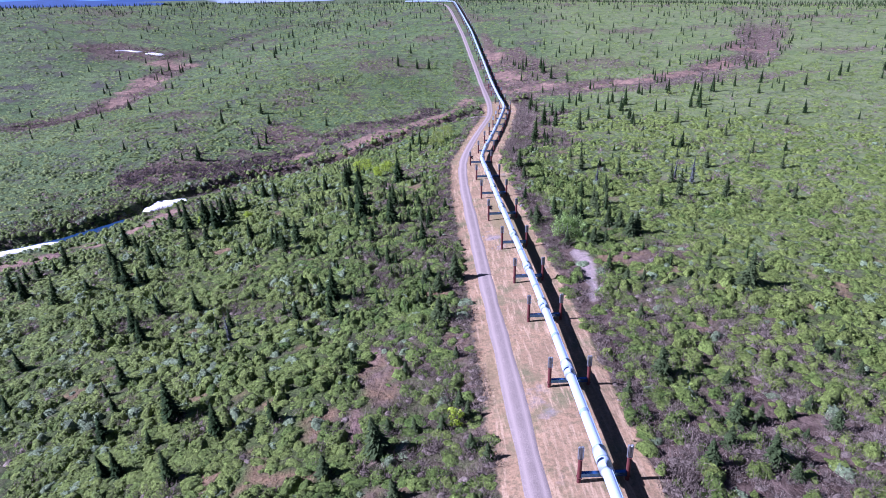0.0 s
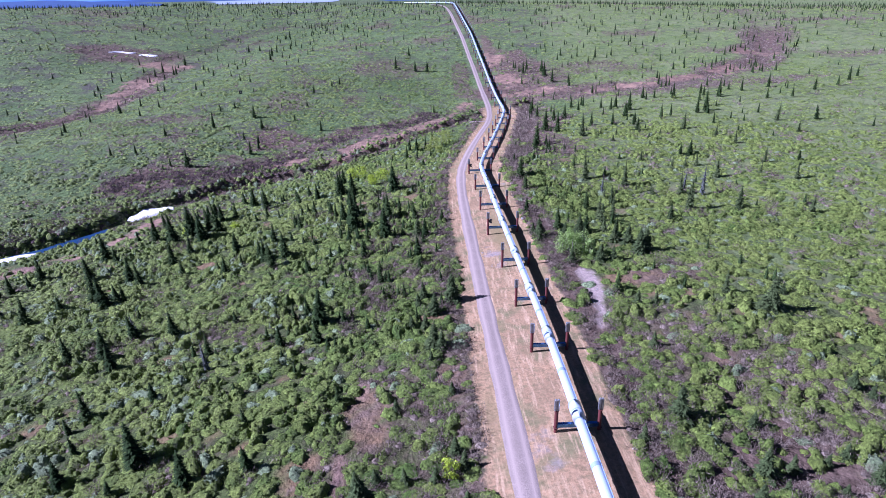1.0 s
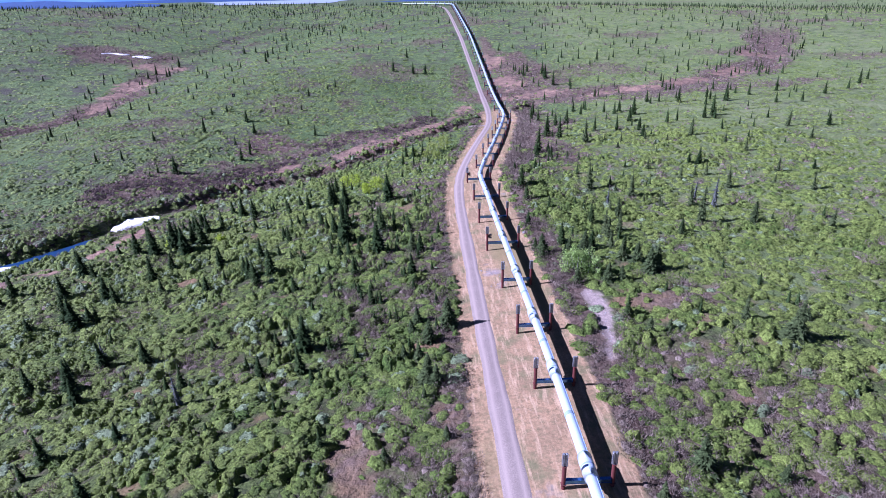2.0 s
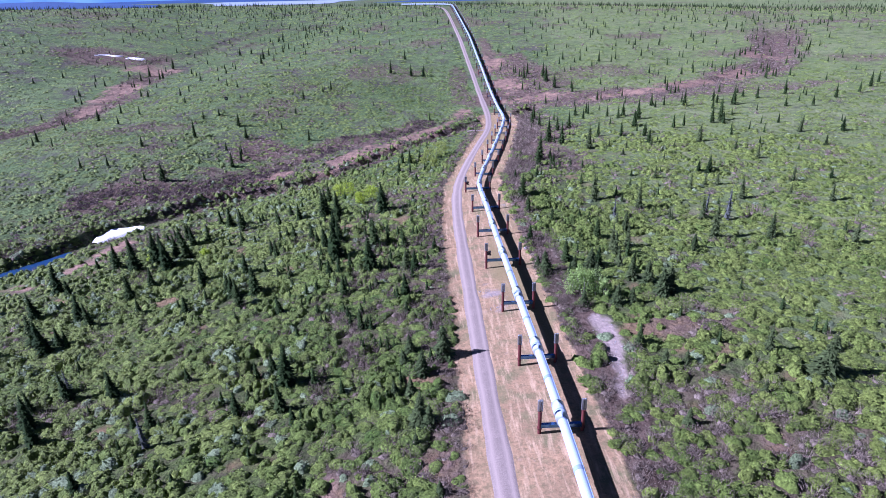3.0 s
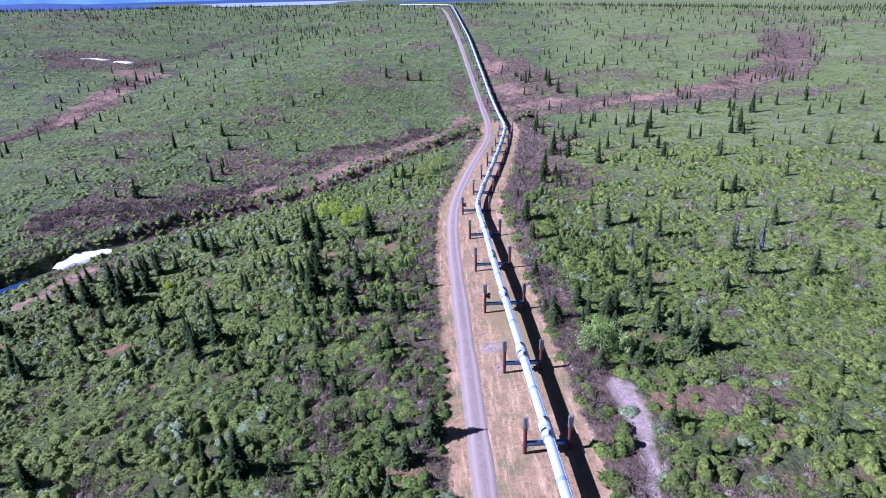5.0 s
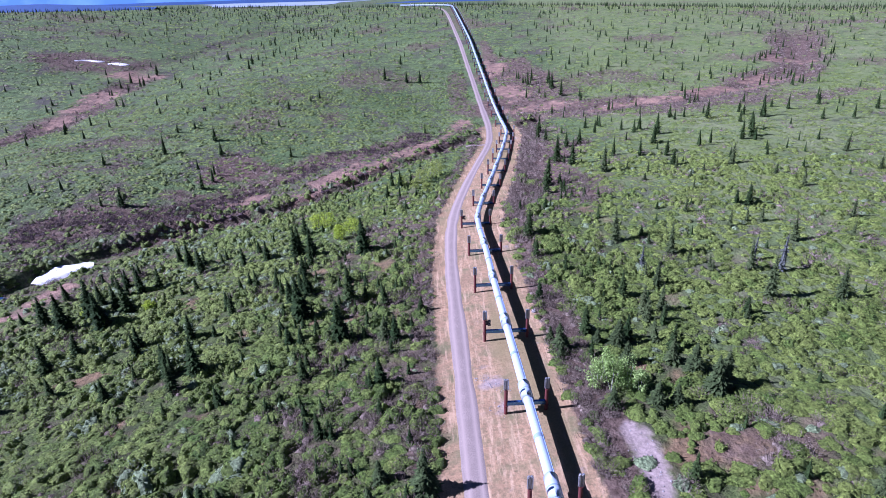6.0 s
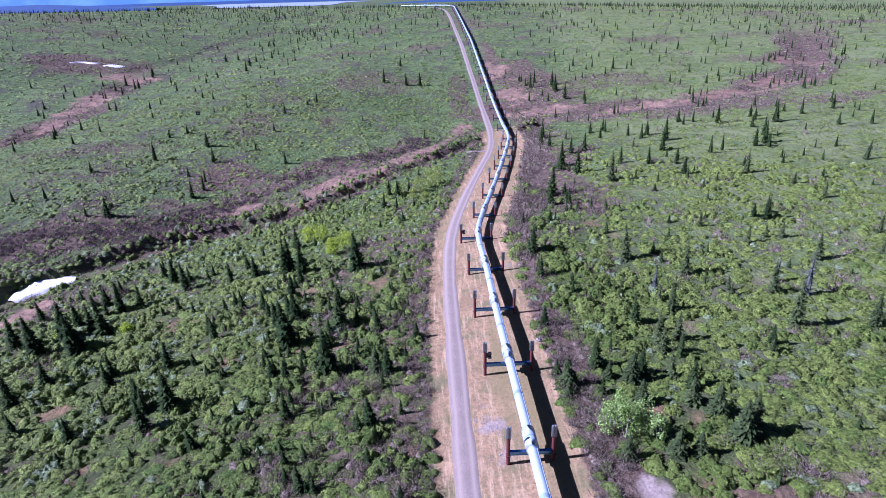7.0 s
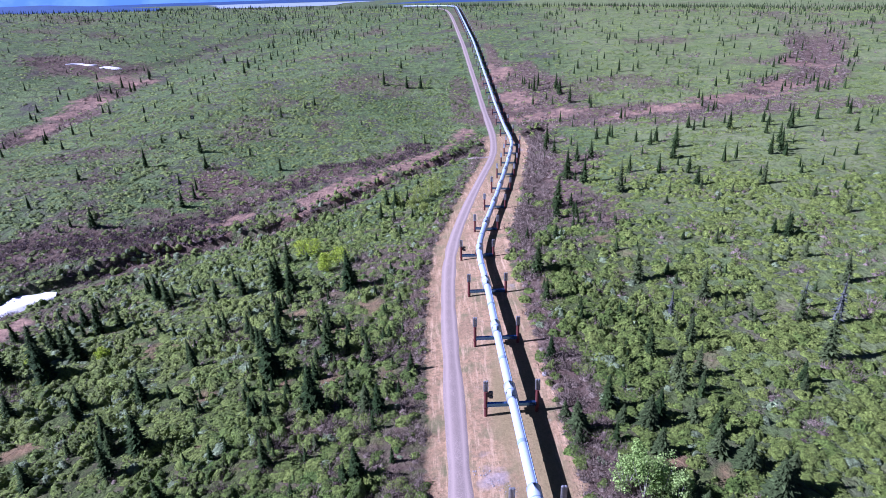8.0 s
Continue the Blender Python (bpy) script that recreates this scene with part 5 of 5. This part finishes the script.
# lesser spruces that fill the stands
SMALL = [spruce_crown(10, 7, 2, rng.uniform(0.20, 0.32), 0.3, 6) for _ in range(8)]
x, y = scatter(60, 260, 160, 0.06)
crowd = smooth(patches(x, y, 24, 15), 0.40, 0.58)
stand_left = (x < 6) & (x > -62) & (y > 85) & (y < 225)
stand_right = (x > 26) & (x < 66) & (y > 95)
keep = clear_of(x, y, 3.6, 8) & ~in_pit(x, y) & (off_line(x, y, CREEK) > 7) & (x > -0.55 * y)
keep &= rng.uniform(size=len(x)) < 0.012 + stand_left * 0.05 * crowd + 0.34 * ((x > -24) & (x < 3) & (y > 100) & (y < 190)) + stand_right * (0.03 + 0.14 * crowd)
x, y = x[keep], y[keep]
h = rng.uniform(1.6, 3.8, len(x))
v, tint = sow(SMALL, x, y, ground(x, y) - 0.05, h, h)
tagged(new("small_spruces", triangle_mesh("small_spruces", v, tint, NEEDLE)), "stands of small dark spruces in the scrub", "trees", kind="stuff")

# leafy shrubs and small poplars that stand out
def leafy_shrub(name, x, y, radius, height, mat, bark, leaves, label, category, stems=5):
    ob = new(name)
    ob.location = (x, y, float(ground(x, y)))
    tagged(ob, label, category)
    lumps = max(7, leaves // 42)
    a = rng.uniform(0, 2 * math.pi, lumps)
    up = rng.uniform(0.16, 0.90, lumps)
    out = np.sqrt(rng.uniform(0.05, 1, lumps)) * np.sin(math.pi * np.clip(up, 0.2, 0.9)) ** 0.6 * 0.8
    mids = np.stack([np.cos(a) * out * radius, np.sin(a) * out * radius, up * height], 1)
    i = rng.integers(0, lumps, leaves)
    d = unit(rng.normal(size=(leaves, 3)))
    centres = mids[i] + d * rng.uniform(0.25, 1.0, (leaves, 1)) * np.array([0.42 * radius, 0.42 * radius, 0.17 * height])
    shape = triangles_at(centres, unit(d + rng.normal(size=d.shape) * 0.6 + (0, 0, 0.3)), rng.uniform(0.15, 0.32, leaves))
    crown = new("crown", triangle_mesh("crown", shape, rng.uniform(0.2, 0.9) + np.zeros(len(shape)), mat))
    crown.parent = ob
    for k in range(stems):
        bm = bmesh.new()
        a = 2 * math.pi * k / stems + rng.uniform(-0.4, 0.4)
        cylinder(bm, 0, 0, -0.1, height * 0.75, 0.05, 0.02, 6)
        bmesh.ops.rotate(bm, cent=(0, 0, 0), matrix=Matrix.Rotation(rng.uniform(0.12, 0.42), 3, (-math.sin(a), math.cos(a), 0)), verts=bm.verts)
        part("stem", bm, bark, ob)
    return ob


for x, y, r, h in ((-22.5, 217.5, 3.0, 5.0), (-25.8, 220.0, 2.5, 4.4), (-14.3, 206.5, 2.9, 4.8), (-17.0, 203.5, 2.2, 3.8), (-70.2, 175.8, 1.6, 2.6), (-55.4, 174.2, 1.5, 2.6), (-18.6, 211.0, 1.3, 2.4)):
    leafy_shrub("willow_bush", x, y, r, h, LIME, BARK, 1200, "yellow-green willow bush in fresh leaf", "bush")
for x, y, r, h in ((3.8, 252.0, 2.8, 6.0), (7.3, 256.0, 2.6, 6.5), (5.7, 236.0, 1.7, 4.6), (2.2, 243.5, 2.0, 4.6), (9.6, 260.0, 2.4, 6.0), (-3.0, 252.0, 1.8, 3.6)):
    leafy_shrub("birch_tree", x, y, r, h, BIRCH, PALE_BARK, 1100, "young birch in pale yellow-green leaf by the creek", "tree", 3)
for x, y, r, h in ((118.1, 286.3, 3.2, 2.6), (124.3, 292.5, 2.8, 2.4), (114.3, 285.7, 2.6, 2.2)):
    leafy_shrub("willow_bush", x, y, r, h, BIRCH, BARK, 160, "yellow-green willow bush in fresh leaf", "bush")
leafy_shrub("willow_bush", 2.7, 62.1, 1.3, 3.4, LIME, BARK, 420, "yellow-green willow bush beside the track", "bush")
for x, y, r, h in ((29.4, 125.8, 1.7, 5.4), (31.2, 124.6, 1.9, 6.0), (33.6, 125.2, 1.8, 5.6), (34.8, 123.8, 1.4, 4.4), (31.0, 127.2, 1.6, 5.6)):
    leafy_shrub("poplar_tree", x, y, r, h, POPLAR, PALE_BARK, 1000, "young poplar with fresh bright green leaves", "tree", 4)

# far woods
FAR_SPRUCE = [spruce_crown(7, 5, 1, rng.uniform(0.15, 0.21), 0.3, 5) for _ in range(6)]
x, y = scatter(230, 1150, 880, 0.012)
crowd = smooth(patches(x, y, 60, 19), 0.45, 0.65)
belt = np.exp(-((off_line(x, y, RIGHT_DRAW) - 14) / 9) ** 2) * (x > 45) + np.exp(-((y - 860) / 120) ** 2) * 0.7 + 0.6 * np.exp(-((x + 110) / 70) ** 2 - ((y - 720) / 110) ** 2) + 0.6 * np.exp(-((x - 300) / 90) ** 2 - ((y - 560) / 30) ** 2)
keep = clear_of(x, y, 4, 8) & (rng.uniform(size=len(x)) < (0.08 + 0.30 * crowd) * np.where((x < 30) & (y < 640), 0.3, 1.0) + 0.5 * belt) & (off_line(x, y, CREEK) > 6)
x, y = x[keep], y[keep]
h = rng.uniform(3.0, 6.5, len(x))
v, tint = sow(FAR_SPRUCE, x, y, ground(x, y), h, h)
tagged(new("far_spruces", triangle_mesh("far_spruces", v, tint, NEEDLE)), "scattered dark spruces on the far slopes", "trees", kind="stuff")

# ---- far lake, forest and hills ----
def flat_shape(name, ring, z, mat, label, category):
    ob = mesh_object(name, [(px, py, z) for px, py in ring], [tuple(range(len(ring)))], mat)
    return tagged(ob, label, category, kind="structure")


# glare of the bright horizon on the water, painted as a pale base colour
LAKE, lnt, lb = material("lake_water", 0.25, 0.0, (0.46, 0.53, 0.58))
flat_shape("lake_water", [(-640, 2120), (-560, 2060), (-430, 2090), (-330, 2050), (-290, 2160), (-300, 2400), (-330, 2700), (-310, 3000), (-240, 3250), (-300, 3450), (-520, 3600), (-1060, 3720), (-1100, 3350), (-860, 2800), (-740, 2400)], 30.2, LAKE, "far lake beyond the ridge, pale sky glare in its colour", "lake")


def ridge(name, y0, x0, x1, base, heights, depth, mat, label, steps=90):
    xs = np.linspace(x0, x1, steps)
    top = base + np.clip(np.minimum(xs - x0, x1 - xs) / 350, 0, 1) * heights * (0.35 + patches(xs, xs * 0 + y0, (x1 - x0) / 7, 101 + int(y0), 4))
    verts = [(px, y0, base - 60) for px in xs] + [(px, y0 + depth * 0.5, t) for px, t in zip(xs, top)] + [(px, y0 + depth, base - 60) for px in xs]
    faces = [(r * steps + k, r * steps + k + 1, (r + 1) * steps + k + 1, (r + 1) * steps + k) for r in range(2) for k in range(steps - 1)]
    return tagged(mesh_object(name, verts, faces, mat, shade=True), label, "backdrop", kind="structure")


ridge("backdrop", 1900, -3600, -830, 36, 20, 500, HAZED_FOREST, "dark far forest with blue haze in its colour")
ridge("backdrop", 1900, -250, 3600, 26, 14, 500, HAZED_FOREST, "dark far forest with blue haze in its colour")
ridge("backdrop", 3950, -4600, 4600, 30, 22, 200, HAZED_FOREST, "dark far forest beyond the lake, blue haze in its colour")
ridge("backdrop", 4250, -4700, 4700, 10, 110, 400, HAZE, "skyline hills with blue haze in their colour")


# ---- loose stones and the marker board ----
def stone(x, y, size):
    bm = bmesh.new()
    bmesh.ops.create_icosphere(bm, subdivisions=1, radius=1)
    for v in bm.verts:
        v.co = Vector((v.co.x * rng.uniform(0.7, 1.2), v.co.y * rng.uniform(0.7, 1.2), v.co.z * rng.uniform(0.4, 0.7))) * size
    me = bpy.data.meshes.new("stone")
    bm.to_mesh(me)
    bm.free()
    me.materials.append(STONE)
    ob = new("stone", me)
    ob.location = (x, y, float(ground(x, y)) + size * 0.2)
    return tagged(ob, "pale grey stone lying on dry ground", "stone", "stones beside the pipeline")


for k in range(70):
    c = ((13.6, 130.4), (15.0, 128.8), (16.4, 127.6), (15.4, 123.2))[k % 4]
    stone(c[0] + rng.normal(0, 0.7), c[1] + rng.normal(0, 0.7), rng.uniform(0.05, 0.15))
for k in range(60):
    y = rng.uniform(95, 118)
    stone(float(np.interp(y, [95, 101, 108, 114, 118.5], [29.6, 30.9, 32.0, 31.9, 31.4])) + rng.normal(0, 0.9), y, rng.uniform(0.06, 0.18))
stone(24.6, 149.7, 0.6)
stone(25.4, 150.3, 0.35)

board = tagged(new("marker_board"), "small black square board with a pale centre", "marker")
board.matrix_world = pose(-103.0, 362.6, float(ground(-103.0, 362.6)), 0, 0, 8)
bm = bmesh.new()
box(bm, (-0.85, -0.06, 0.5), (0.85, 0.06, 2.3))
part("panel", bm, BLACK, board)
bm = bmesh.new()
box(bm, (-0.3, -0.1, 1.05), (0.3, -0.064, 1.75))
part("centre_plate", bm, PALE, board, "pale centre plate")
for side in (-1, 1):
    bm = bmesh.new()
    box(bm, (side * 0.7 - 0.05, -0.05, -0.3), (side * 0.7 + 0.05, 0.05, 0.5))
    part("leg", bm, BARK, board)
